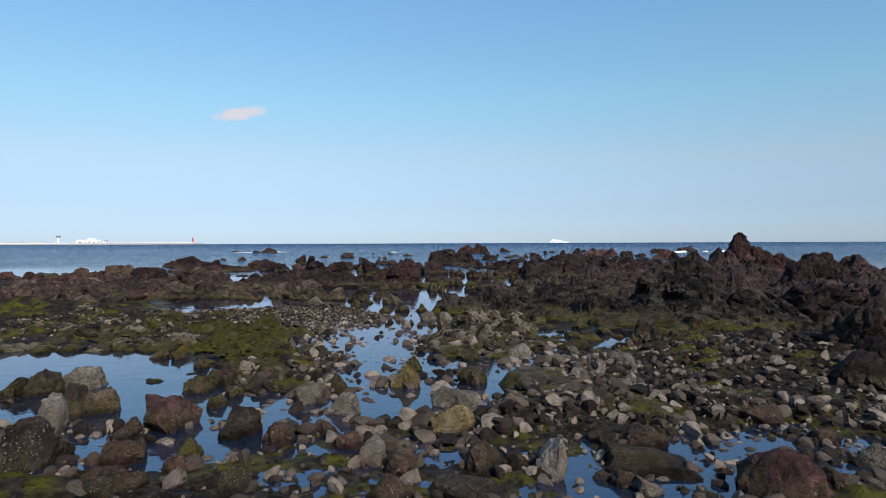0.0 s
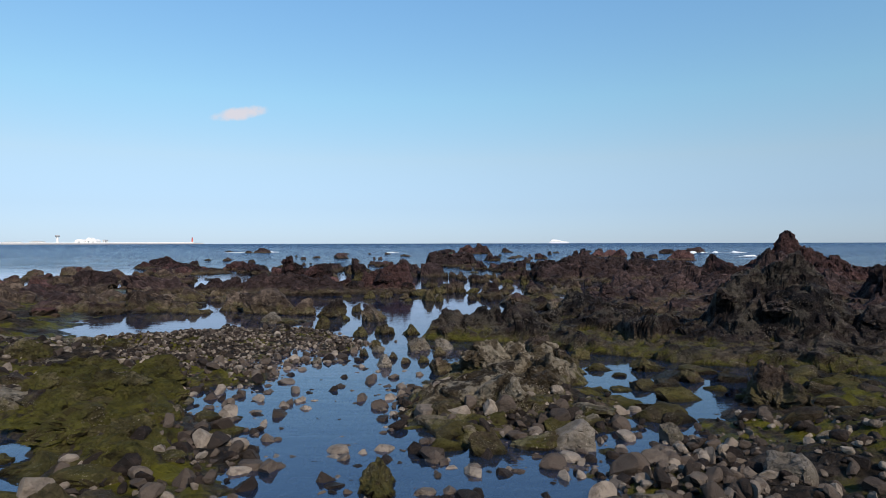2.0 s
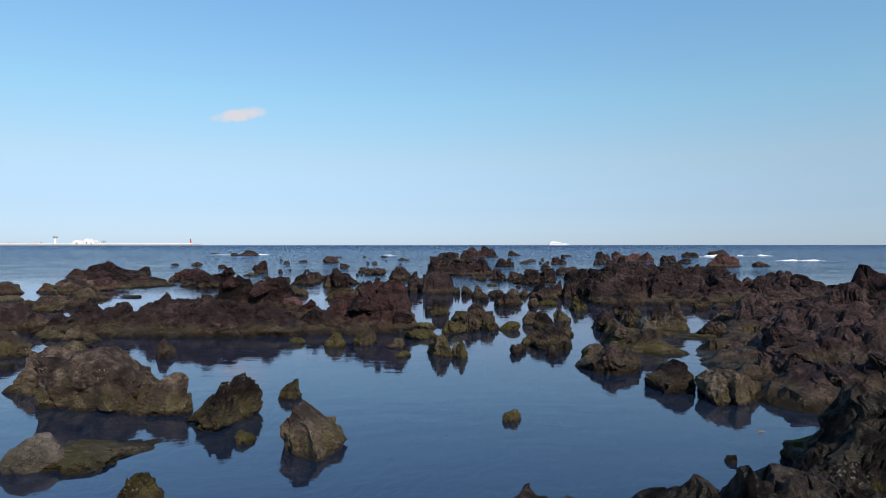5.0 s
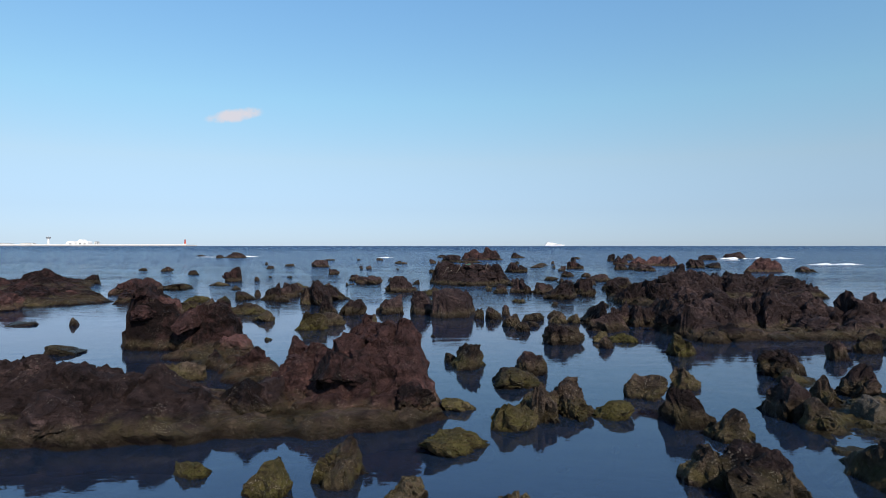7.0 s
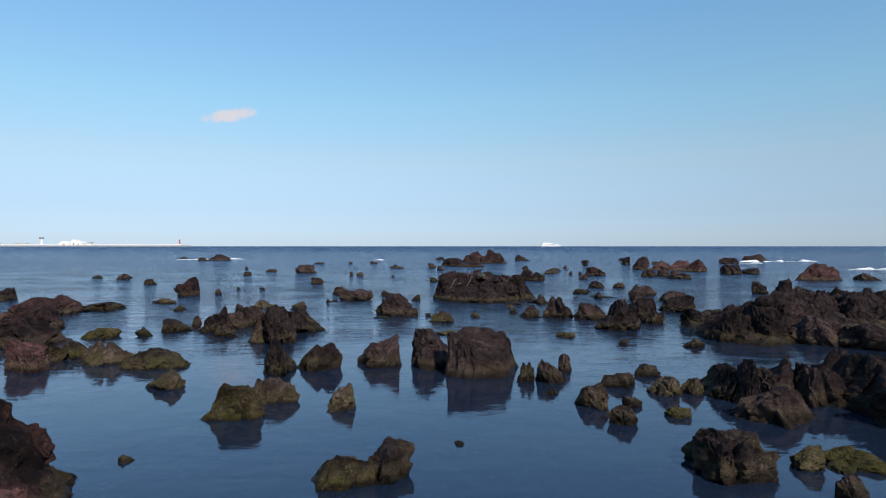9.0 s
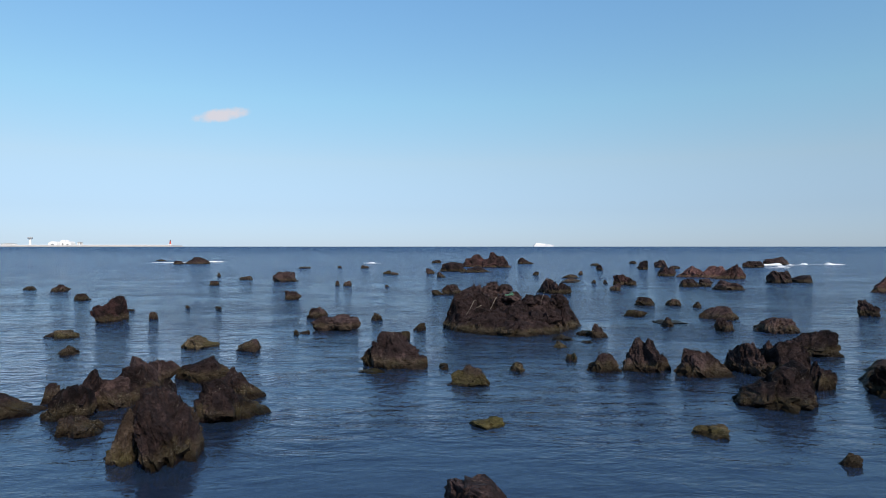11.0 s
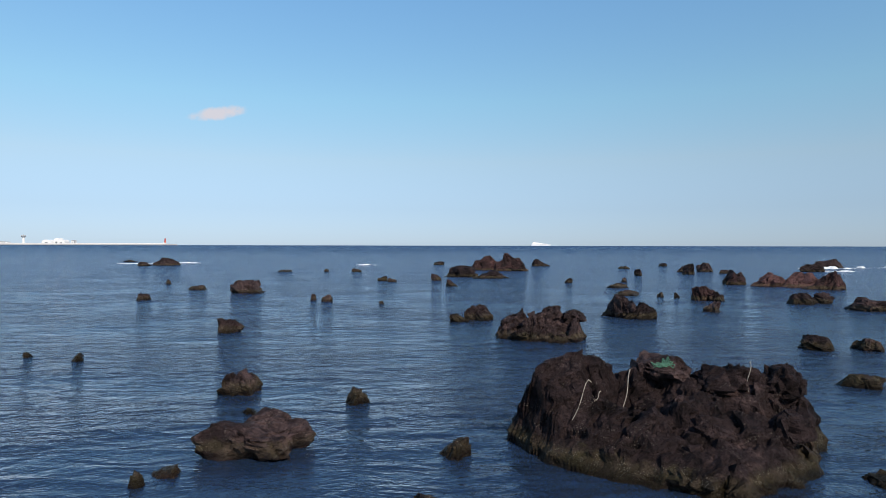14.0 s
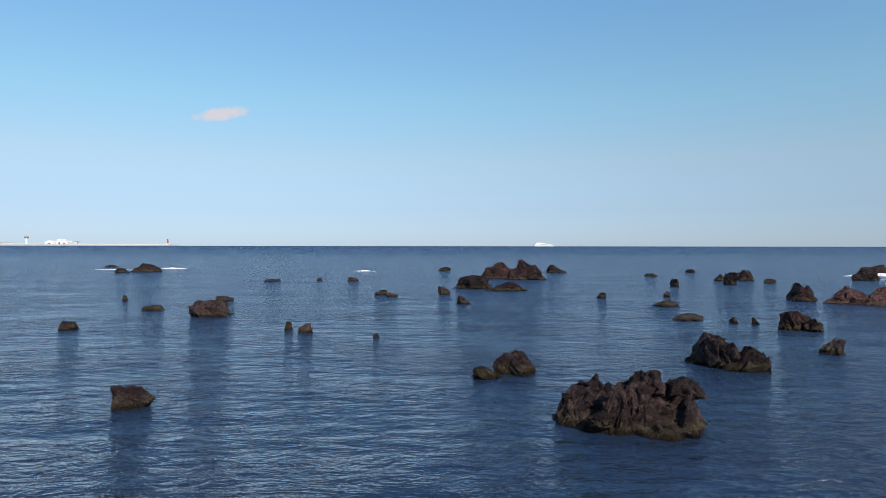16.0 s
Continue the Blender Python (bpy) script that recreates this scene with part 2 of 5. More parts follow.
def water_material():
    """Clear water: still in the pools, rippled by the wind farther out, deep blue in the open."""
    k = Mat("sea_water")
    xyz = k.n.new("ShaderNodeSeparateXYZ")
    k.l.new(k.pos, xyz.inputs[0])
    y = xyz.outputs[1]
    gust = k.step(k.noise(0.16, 4, 0.6, k.squash(0.6, 1.0, 1.0)), 0.36, 0.64, 0.45, 1.4)
    open_sea = k.math("MULTIPLY", k.step(y, 46.0, 84.0, 0.03, 1.0), gust)
    ripple = k.noise(4.6, 3, 0.6, k.squash(0.7, 1.2, 1.0), 0.4)
    chop = k.noise(1.25, 4, 0.6, k.squash(0.55, 1.2, 1.0), 0.6)
    far = k.noise(0.30, 6, 0.66, k.squash(0.35, 1.25, 1.0), 0.3)
    h = k.math("ADD", k.math("MULTIPLY", ripple, 0.06), k.math("MULTIPLY", chop, 0.26))
    h = k.math("MULTIPLY", h, open_sea)
    h = k.math("ADD", h, k.math("MULTIPLY", far, k.step(y, 60.0, 150.0, 0.0, 0.55)))
    # wind waves lean to the shore: their faces are steeper on that side
    lean = k.n.new("ShaderNodeCombineXYZ")
    k.put(lean.inputs[1], k.math("ADD", k.step(y, 50.0, 84.0, 0.0, -0.07), k.math("ADD", k.step(y, 75.0, 170.0, 0.0, -0.10), k.step(y, 170.0, 500.0, 0.0, -0.16))))
    lean.inputs[2].default_value = 1.0
    unit = k.n.new("ShaderNodeVectorMath")
    unit.operation = "NORMALIZE"
    k.l.new(lean.outputs[0], unit.inputs[0])
    bump = k.bump(h, 1.0, 1.0, unit.outputs[0])
    gloss = k.n.new("ShaderNodeBsdfGlossy")
    k.put(gloss.inputs["Roughness"], k.step(y, 46.0, 90.0, 0.01, 0.09))
    # Sky reflection is tinted in the gloss colour: violet near, dimmer grey farther out.
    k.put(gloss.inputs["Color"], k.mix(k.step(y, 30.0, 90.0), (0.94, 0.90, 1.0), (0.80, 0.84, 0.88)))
    k.l.new(bump, gloss.inputs["Normal"])
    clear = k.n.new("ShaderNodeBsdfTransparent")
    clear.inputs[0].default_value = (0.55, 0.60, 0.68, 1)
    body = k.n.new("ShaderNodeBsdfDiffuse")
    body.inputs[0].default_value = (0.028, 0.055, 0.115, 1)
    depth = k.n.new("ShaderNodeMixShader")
    # Blue body also tints the pools, standing in for brighter reflected sky there.
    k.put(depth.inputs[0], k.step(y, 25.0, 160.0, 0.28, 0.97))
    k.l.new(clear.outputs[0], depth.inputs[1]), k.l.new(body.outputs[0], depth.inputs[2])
    fres = k.n.new("ShaderNodeFresnel")
    k.put(fres.inputs[0], k.step(y, 24.0, 38.0, 1.95, 1.56))
    k.l.new(bump, fres.inputs["Normal"])
    mixer = k.n.new("ShaderNodeMixShader")
    k.l.new(fres.outputs[0], mixer.inputs[0])
    k.l.new(depth.outputs[0], mixer.inputs[1]), k.l.new(gloss.outputs[0], mixer.inputs[2])
    k.l.new(mixer.outputs[0], k.out.inputs[0])
    return k.m


def plain_material(name, colour, rough=0.6, metal=0.0, scale=3.0, vary=0.25):
    k = Mat(name)
    c = k.mix(k.step(k.noise(scale, 5, 0.6), 0.35, 0.65), tuple(v * (1 - vary) for v in colour), colour)
    k.l.new(c, k.bsdf.inputs["Base Color"])
    k.bsdf.inputs["Roughness"].default_value, k.bsdf.inputs["Metallic"].default_value = rough, metal
    k.l.new(k.bump(k.noise(scale * 6, 4), 0.3, 0.02), k.bsdf.inputs["Normal"])
    return k.m


GROUND, WATER = ground_material(), water_material()


# ---- shapes ----
def hashed(ix, iy, iz, seed):
    h = (ix * 374761393 + iy * 668265263 + iz * 2147483647 + seed * 974634777) & 0xFFFFFFFF
    h = ((h ^ (h >> 13)) * 1274126177) & 0xFFFFFFFF
    return ((h ^ (h >> 16)) & 0xFFFFFF) / float(0xFFFFFF)


def vnoise(p, seed=0):
    """Smooth value noise in -1..1 at points p (n x 3)."""
    i = np.floor(p).astype(np.int64)
    f = p - i
    f = f * f * f * (f * (f * 6 - 15) + 10)
    out = 0.0
    for dx in (0, 1):
        for dy in (0, 1):
            for dz in (0, 1):
                w = (f[:, 0] if dx else 1 - f[:, 0]) * (f[:, 1] if dy else 1 - f[:, 1]) * (f[:, 2] if dz else 1 - f[:, 2])
                out = out + w * hashed(i[:, 0] + dx, i[:, 1] + dy, i[:, 2] + dz, seed)
    return out * 2 - 1


def fbm(p, octaves=4, seed=0, ridged=False):
    total, amp, norm = 0.0, 1.0, 0.0
    for o in range(octaves):
        n = vnoise(p * 2.03 ** o + 17.3 * o, seed + o)
        total = total + amp * ((1 - 2 * np.abs(n)) if ridged else n)
        norm += amp
        amp *= 0.52
    return total / norm


def joints(p, seed, flat=False):
    """Jointed blocks: for points p, the block's own height and tilt in -1..1 and how near a joint is, 0..1."""
    i = np.floor(p).astype(np.int64)
    d1, d2 = np.full(len(p), 1e9), np.full(len(p), 1e9)
    lift, lean = np.zeros(len(p)), np.zeros(len(p))
    for dx in (-1, 0, 1):
        for dy in (-1, 0, 1):
            for dz in (0,) if flat else (-1, 0, 1):
                c = (i[:, 0] + dx, i[:, 1] + dy, i[:, 2] + dz)
                g = hashed(*c, seed)
                a, b, e = g, (g * 251.7) % 1.0, (g * 7919.3) % 1.0
                ux, uy = p[:, 0] - c[0] - a, p[:, 1] - c[1] - b
                uz = 0.0 if flat else p[:, 2] - c[2] - e
                d = ux * ux + uy * uy + uz * uz
                first = d < d1
                d2 = np.where(first, d1, np.minimum(d2, d))
                d1 = np.where(first, d, d1)
                h = (a * 7.31 + b * 3.77 + e * 5.13) % 1.0
                lift = np.where(first, 2 * h - 1, lift)
                lean = np.where(first, ux * (2 * ((h * 5.7) % 1) - 1) + uy * (2 * ((h * 9.1) % 1) - 1) + uz * (2 * ((h * 3.3) % 1) - 1), lean)
    gap = np.sqrt(d2) - np.sqrt(d1)
    return lift, lean, np.clip(1 - gap / 0.16, 0, 1)


def ico(level):
    bm = bmesh.new()
    bmesh.ops.create_icosphere(bm, subdivisions=level, radius=1)
    v = np.array([q.co[:] for q in bm.verts])
    f = np.array([[q.index for q in p.verts] for p in bm.faces])
    bm.free()
    return v, f


BALL = {n: ico(n) for n in (1, 2, 3, 4, 5, 6)}


def mesh_of(name, v, f, material, flat=True):
    me = bpy.data.meshes.new(name)
    k = f.shape[1]
    me.vertices.add(len(v)), me.loops.add(f.size), me.polygons.add(len(f))
    me.vertices.foreach_set("co", np.asarray(v, np.float32).ravel())
    me.loops.foreach_set("vertex_index", np.asarray(f, np.int32).ravel())
    me.polygons.foreach_set("loop_start", np.arange(0, f.size, k, dtype=np.int32))
    me.update(calc_edges=True)
    me.materials.append(material)
    if flat:
        me.shade_flat()
    return me


def lump(level, w, d, h, seed, rough=1.0, sink=None, ribs=0.0, point=None, boxy=0.8, bulk=0.20):
    """One craggy lump: w x d at the waterline, h high, its foot buried; blocks parted by cracks."""
    rng = np.random.default_rng(seed)
    v, f = BALL[level]
    p = np.sign(v) * np.abs(v) ** boxy
    for _ in range(16):
        n = rng.normal(size=3)
        n /= np.linalg.norm(n)
        over = np.maximum(0, p @ n - rng.uniform(0.5, 0.95))
        p = p - 0.97 * over[:, None] * n
    tilt = rng.normal(size=3) * 0.5
    q = p * np.array([1, d / w, 1.6 * h / w]) + seed * 3.7
    q = q @ np.array(Euler((rng.uniform(-0.7, 0.7), rng.uniform(-0.7, 0.7), rng.uniform(0, 3))).to_matrix())
    stretch = np.array([1 + ribs, 1 + ribs, 1 - 0.5 * ribs])
    q = q + 0.22 * np.stack([fbm(q * 1.9, 2, seed + 70 + i) for i in range(3)], 1)
    low = fbm(q * 1.1, 2, seed)
    lift1, lean1, crack1 = joints(q * 1.5 * stretch, seed + 9)
    push = bulk * low + 0.13 * lift1 + 0.22 * lean1 - 0.10 * crack1
    if level > 3:
        lift2, lean2, crack2 = joints(q * 4.1 * stretch + 0.3 * low[:, None], seed + 21)
        push = push + 0.045 * lift2 + 0.11 * lean2 - 0.045 * crack2
    chips = -fbm(q * 5.2 * stretch, 3 if level > 4 else 2, seed + 27, True)
    push = rough * (push + 0.06 * chips)
    squat = min(1.0, 0.7 * w / max(h, 0.05))
    push = push * (1 - (1 - 0.6 * squat) * np.clip(v[:, 2], 0, 1))
    p = p * (1 + push)[:, None]
    p[:, 0] += fbm(q * 3.1, 2, seed + 33) * 0.10 * rough
    p[:, 1] += fbm(q * 3.1, 2, seed + 34) * 0.10 * rough
    top = p[:, 2] > 0
    lift = fbm(p * np.array([1.5, 1.5 * d / w, 0.2]) + seed * 1.9, 2, seed + 50)
    p[:, 2] *= np.where(top, 1 + rough * (0.32 * lift + 0.05 * squat * chips + 0.14 * (p[:, 0] * tilt[0] + p[:, 1] * tilt[1])), 1)
    hi, lo = np.percentile(p[:, 2], 98.8), p[:, 2].min()
    crown = p[:, 2] / hi
    p[:, 2] = np.where(crown > 0.9, hi * (0.9 + 0.2 * np.tanh((crown - 0.9) / 0.2)), p[:, 2])
    zn = np.clip(p[:, 2] / hi, 0, 1)
    taper = rng.uniform(0.05, 0.26) * min(1.0, rough) if point is None else point
    p[:, :2] *= (1 - taper * zn)[:, None]
    p[:, 0] += rng.uniform(-0.25, 0.25) * zn
    sink = max(0.25, 0.6 * h) if sink is None else sink
    foot = np.abs(p[:, 2]) < 0.3
    for a, size in ((0, w), (1, d)):
        l, m = p[foot, a].min(), p[foot, a].max()
        p[:, a] = (p[:, a] - (l + m) / 2) / (m - l) * size
    p[:, 2] = np.where(top, p[:, 2] / hi * h * 1.03, p[:, 2] / -lo * sink)
    return p, f


ABOUT = {
    "sea": ("dark brown volcanic rock rising from the shallow sea", "sea rock", "rocks in the shallows"),
    "red": ("reddish brown lava rock with a rough pitted face", "sea rock", "rocks in the shallows"),
    "brown": ("brown lava boulder with pale specks and olive algae", "boulder", "boulders on the shore"),
    "algae": ("low boulder coated in olive green algae at the waterline", "boulder", "mossy boulders"),
    "pale": ("pale grey weathered boulder lying on the wet shore", "boulder", "pale boulders"),
    "ochre": ("pale boulder with an ochre stained face by a tide pool", "boulder", "pale boulders"),
    "barnacle": ("dark boulder crusted with pale barnacles beside a tide pool", "boulder", "boulders on the shore"),
    "mottled": ("mossy lava outcrop with a crust of pale patches", "rock outcrop", "outcrops"),
}
KIND = {"sea": "sea_rock", "red": "sea_rock", "brown": "boulder", "algae": "mossy_boulder", "pale": "pale_boulder",
        "ochre": "pale_boulder", "barnacle": "boulder", "mottled": "rock_outcrop"}


def rock(x, y, w, d, h, style, seed):
    """One loose rock standing at x, y."""
    smooth = style in ("pale", "ochre", "barnacle") or y < 4.5
    d = min(d, 1.4 * w)
    level = 5 if w > 1.1 and y < 95 else 4 if (w > 0.3 and y < 110) or w > 2.5 else 3
    v, f = lump(level, w, d, h, seed, 0.55 if smooth else 1.0, ribs=0.0 if smooth else (seed % 3) * 0.15)
    ob = new(KIND[style], mesh_of(KIND[style], v, f, MATS[style]))
    ob.location = (x, y, 0)
    label, cat, group = ABOUT[style]
    if h < 0.16:
        label = "low " + label
    elif h > 1.0:
        label = "tall " + label
    return tagged(ob, label, cat, group)


def crag(name, style, seed, lumps, label="", point=0.3, boxy=0.8, rough=1.05):
    """A large outcrop: an anchor at its foot and the masses of rock that it is made of."""
    x0, y0 = lumps[0][0], lumps[0][1]
    base = new(name)
    base.location = (x0, y0, 0)
    for i, (x, y, w, d, h) in enumerate(lumps):
        level = 6 if w > 3.0 and y < 45 else 5 if y < 120 else 4
        v, f = lump(level, w * 1.12, d * 1.08, h, seed * 7 + i, rough, ribs=((seed + i) % 3) * 0.1, point=point, boxy=boxy, bulk=0.15)
        ob = new("rock_mass", mesh_of("rock_mass", v, f, MATS[style]))
        ob.location = (x - x0, y - y0, 0)
        ob.parent = base
    return tagged(base, label or "craggy " + ABOUT[style][0], "rock outcrop", "large outcrops")


# ---- the ground ----
class Ground:
    """Heights of the shore and the sea bed: a shelving base, with mounds, pools and roughness."""

    def __init__(self):
        self.bumps = []

    def mound(self, x, y, rx, ry, h, turn=0.0):
        self.bumps.append((x, y, rx, ry, h, radians(turn)))

    def height(self, x, y, rough=True):
        z = np.interp(y, [-5000, -60, -12, -4, 4, 12, 16, 20, 30, 60, 120, 300, 5000],
                      [6, 4, 0.5, 0.06, -0.03, 0.0, -0.03, -0.12, -0.30, -0.45, -0.9, -3, -20])
        for bx, by, rx, ry, h, a in self.bumps:
            u, v = x - bx, y - by
            c, s = math.cos(a), math.sin(a)
            r2 = ((u * c + v * s) / rx) ** 2 + ((v * c - u * s) / ry) ** 2
            z = z + h * np.exp(-r2 * r2 * 0.7)
        if rough:
            p = np.stack([x, y, np.zeros_like(x)], 1)
            near = np.clip((34 - y) / 14, 0.25, 1) * np.clip((400 - np.abs(x)) / 300, 0, 1)
            z = z + near * (0.14 * fbm(p * 0.55, 3, 3) - 0.08 * fbm(p * 1.7, 3, 5, True) - 0.05 * fbm(p * 5.5, 3, 8, True))
            z = z + np.clip(z, 0, 0.5) * 0.5 * fbm(p * 1.4, 4, 12, True)
        return z


land = Ground()
# tide pools
land.mound(-8.6, 6.8, 3.6, 2.3, -0.30)
land.mound(-4.6, 4.0, 1.6, 1.6, -0.24)
land.mound(-11.5, 10.4, 2.5, 1.0, -0.2)
land.mound(-6.2, 6.4, 2.6, 1.7, -0.22)
land.mound(4.6, 11.4, 1.7, 0.9, -0.25, -20)
land.mound(5.6, 13.0, 3.6, 1.2, -0.3, -6)
land.mound(1.2, 13.6, 2.0, 1.3, -0.10)
land.mound(-1.2, 8.5, 0.6, 3.0, -0.10)
land.mound(-0.8, 3.2, 2.0, 0.8, -0.10)
land.mound(2.0, 5.2, 1.6, 1.0, -0.12)
land.mound(-3.6, 1.0, 1.6, 0.9, -0.14)
land.mound(-1.0, 17.8, 2.2, 2.4, -0.13)
land.mound(-9.5, 24.5, 7.0, 4.0, -0.15)
# mossy banks and shingle
land.mound(-4.4, 7.0, 1.9, 3.0, 0.26, 12)
land.mound(-8.0, 9.6, 3.4, 0.9, 0.18)
land.mound(-8.6, 12.2, 4.0, 1.6, 0.28)
land.mound(-7.5, 14.8, 3.0, 1.6, 0.25)
land.mound(-5.0, 17.3, 3.6, 1.9, 0.26)
land.mound(-1.8, 10.6, 1.5, 2.4, -0.07)
land.mound(1.6, 9.8, 1.6, 1.2, 0.22)
land.mound(6.2, 4.6, 3.6, 2.8, 0.18)
land.mound(3.2, 3.0, 1.8, 1.4, 0.14)
land.mound(9.5, 7.5, 3.5, 3.0, 0.25)
# the lava field to the east
land.mound(16.5, 25.0, 8.5, 9.5, 0.2, 10)
land.mound(25.0, 35.0, 8.0, 9.0, 0.3)
# the lava field to the west
land.mound(-19.0, 22.0, 7.0, 8.0, 0.5)
land.mound(-24.0, 34.0, 8.0, 7.0, 0.5)
land.mound(-14.5, 15.0, 4.0, 3.0, 0.35)


def steps(*spans):
    """Grid lines: (from, to, step) spans one after another."""
    vals = []
    for a, b, s in spans:
        vals.extend(np.arange(a, b - s * 0.5, s))
    vals.append(spans[-1][1])
    return np.array(vals)


gx = steps((-6000, -600, 900), (-600, -60, 60), (-60, -24, 1.0), (-24, -12, 0.25), (-12, 12, 0.11), (12, 26, 0.4), (26, 60, 1.0), (60, 600, 60), (600, 6000, 900))
gy = steps((-6000, -600, 900), (-600, -60, 60), (-60, -10, 1.5), (-10, -2, 0.3), (-2, 22, 0.11), (22, 46, 0.4), (46, 120, 1.0), (120, 600, 20), (600, 6000, 600))
GX, GY = np.meshgrid(gx, gy)
gz = land.height(GX.ravel(), GY.ravel())
ids = np.arange(GX.size).reshape(GX.shape)
quads = np.stack([ids[:-1, :-1].ravel(), ids[:-1, 1:].ravel(), ids[1:, 1:].ravel(), ids[1:, :-1].ravel()], 1)
ground = tagged(new("ground", mesh_of("ground", np.stack([GX.ravel(), GY.ravel(), gz], 1), quads, GROUND, False)),
                "dark rocky foreshore with mossy crust shelving under the sea", "ground", kind="structure")

wx = steps((-6000, 6000, 400.0))
WX, WY = np.meshgrid(wx, wx)
ids = np.arange(WX.size).reshape(WX.shape)
quads = np.stack([ids[:-1, :-1].ravel(), ids[:-1, 1:].ravel(), ids[1:, 1:].ravel(), ids[1:, :-1].ravel()], 1)
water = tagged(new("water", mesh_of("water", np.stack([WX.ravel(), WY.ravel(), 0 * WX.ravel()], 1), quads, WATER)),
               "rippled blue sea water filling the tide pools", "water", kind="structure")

# ---- large outcrops ----
def inside(x, y, poly):
    """Distance from the edge of an outline, positive within it."""
    near, wind = np.full(x.shape, 1e9), np.zeros(x.shape, bool)
    for (ax, ay), (bx, by) in zip(poly, poly[1:] + poly[:1]):
        ux, uy = bx - ax, by - ay
        t = np.clip(((x - ax) * ux + (y - ay) * uy) / (ux * ux + uy * uy), 0, 1)
        near = np.minimum(near, np.hypot(x - ax - t * ux, y - ay - t * uy))
        cross = (ay > y) != (by > y)
        wind ^= cross & (x < ax + (y - ay) / (by - ay + 1e-12) * ux)
    return np.where(wind, near, -near)


def shelf(name, label, style, seed, poly, base, ramp, humps, step, rough=1.0, masses=20, extra=0, category="rock outcrop", steep=1.0, hang=0.15):
    """A broad craggy outcrop with sloping sides. humps: x, y, rx, ry, height, turn."""
    px, py = [q[0] for q in poly], [q[1] for q in poly]
    xs, ys = np.arange(min(px) - 1, max(px) + 1, step), np.arange(min(py) - 1, max(py) + 1, step)
    X, Y = np.meshgrid(xs, ys)
    x, y = X.ravel(), Y.ravel()
    p = np.stack([x, y, np.full(x.shape, seed * 1.7)], 1)
    edge = inside(x, y, poly) + 0.45 * fbm(p * 0.9, 3, seed) * rough
    m = np.clip(edge / ramp + 0.35, 0, 1)
    m = m * m * (3 - 2 * m)
    z = base * m
    for hx, hy, rx, ry, h, turn in humps:
        c, s = math.cos(radians(turn)), math.sin(radians(turn))
        u, v = x - hx, y - hy
        r2 = ((u * c + v * s) / rx) ** 2 + ((v * c - u * s) / ry) ** 2
        z = z + h * np.exp(-1.1 * r2 ** steep) * m
    lot = np.random.default_rng(seed + 1)
    for i in range(extra):
        hx, hy, r = lot.uniform(min(px), max(px)), lot.uniform(min(py), max(py)), lot.uniform(0.5, 1.3)
        z = z + lot.uniform(0.25, 0.6) * r * np.exp(-1.3 * (((x - hx) / r) ** 2 + ((y - hy) / (r * lot.uniform(0.6, 1.1))) ** 2) ** 1.5) * m
    q = p + 0.35 * np.stack([fbm(p * 1.3, 2, seed + 40 + i) for i in range(3)], 1)
    cliff = np.clip(z * 2.0, 0.45, 1.25)
    lift1, lean1, crack1 = joints(q * 0.85 * np.array([1.0, 0.8, 1.0]), seed + 3, True)
    lift2, lean2, crack2 = joints(q * 2.3, seed + 5, True)
    crumbs = fbm(q * 5.5, 3, seed + 8, True)
    relief = (0.20 * lift1 + 0.36 * lean1 - 0.16 * crack1 + 0.09 * lift2 + 0.20 * lean2 - 0.09 * crack2).reshape(X.shape)
    relief[1:-1] = (relief[:-2] + 2 * relief[1:-1] + relief[2:]) / 4
    relief[:, 1:-1] = (relief[:, :-2] + 2 * relief[:, 1:-1] + relief[:, 2:]) / 4
    z = z + rough * cliff * m * (relief.ravel() - 0.12 * fbm(q * 2.4, 3, seed + 6, True) + 0.08 * crumbs)
    terr = 0.16 + 0.06 * fbm(p * 0.6, 2, seed + 13)
    z = 0.7 * z + 0.3 * (np.floor(z / terr) + np.clip((z / terr - np.floor(z / terr)) * 2.2 - 0.6, 0, 1)) * terr
    z = z - 0.35 * (1 - m)
    x = x + 0.16 * rough * fbm(np.stack([x, y, z * 2], 1) * 2.6, 2, seed + 21)
    y = y + 0.16 * rough * fbm(np.stack([x, y, z * 2], 1) * 2.6, 2, seed + 22) - hang * z
    ids = np.arange(X.size).reshape(X.shape)
    quads = np.stack([ids[:-1, :-1].ravel(), ids[:-1, 1:].ravel(), ids[1:, 1:].ravel(), ids[1:, :-1].ravel()], 1)
    quads = quads[m[quads].max(1) > 0.0]
    used, f = np.unique(quads, return_inverse=True)
    f = f.reshape(quads.shape)
    tri = np.vstack([f[:, [0, 1, 2]], f[:, [0, 2, 3]]])
    v = np.stack([x, y, z], 1)[used]
    home = new(name)
    home.location = (poly[0][0], poly[0][1], 0)
    rng = np.random.default_rng(seed)
    high = v[v[:, 2] > 0.22]
    for i, at in enumerate(high[rng.integers(0, len(high), masses)]):
        w = rng.uniform(0.35, 1.15)
        lv, lf = lump(5 if at[1] < 24 else 4, w, w * rng.uniform(0.8, 1.3), w * rng.uniform(0.25, 0.45), seed * 9 + i, 1.1, point=0.2, boxy=0.7)
        ob = new("rock_mass", mesh_of("rock_mass", lv, lf, MATS[style]))
        ob.location = (at[0] - poly[0][0], at[1] - poly[0][1], at[2] - 0.08)
        ob.parent = home
    ob = new("rock_mass", mesh_of("rock_mass", v - np.array([poly[0][0], poly[0][1], 0]), tri, MATS[style]))
    ob.parent = home
    return tagged(home, label, category, "large outcrops")


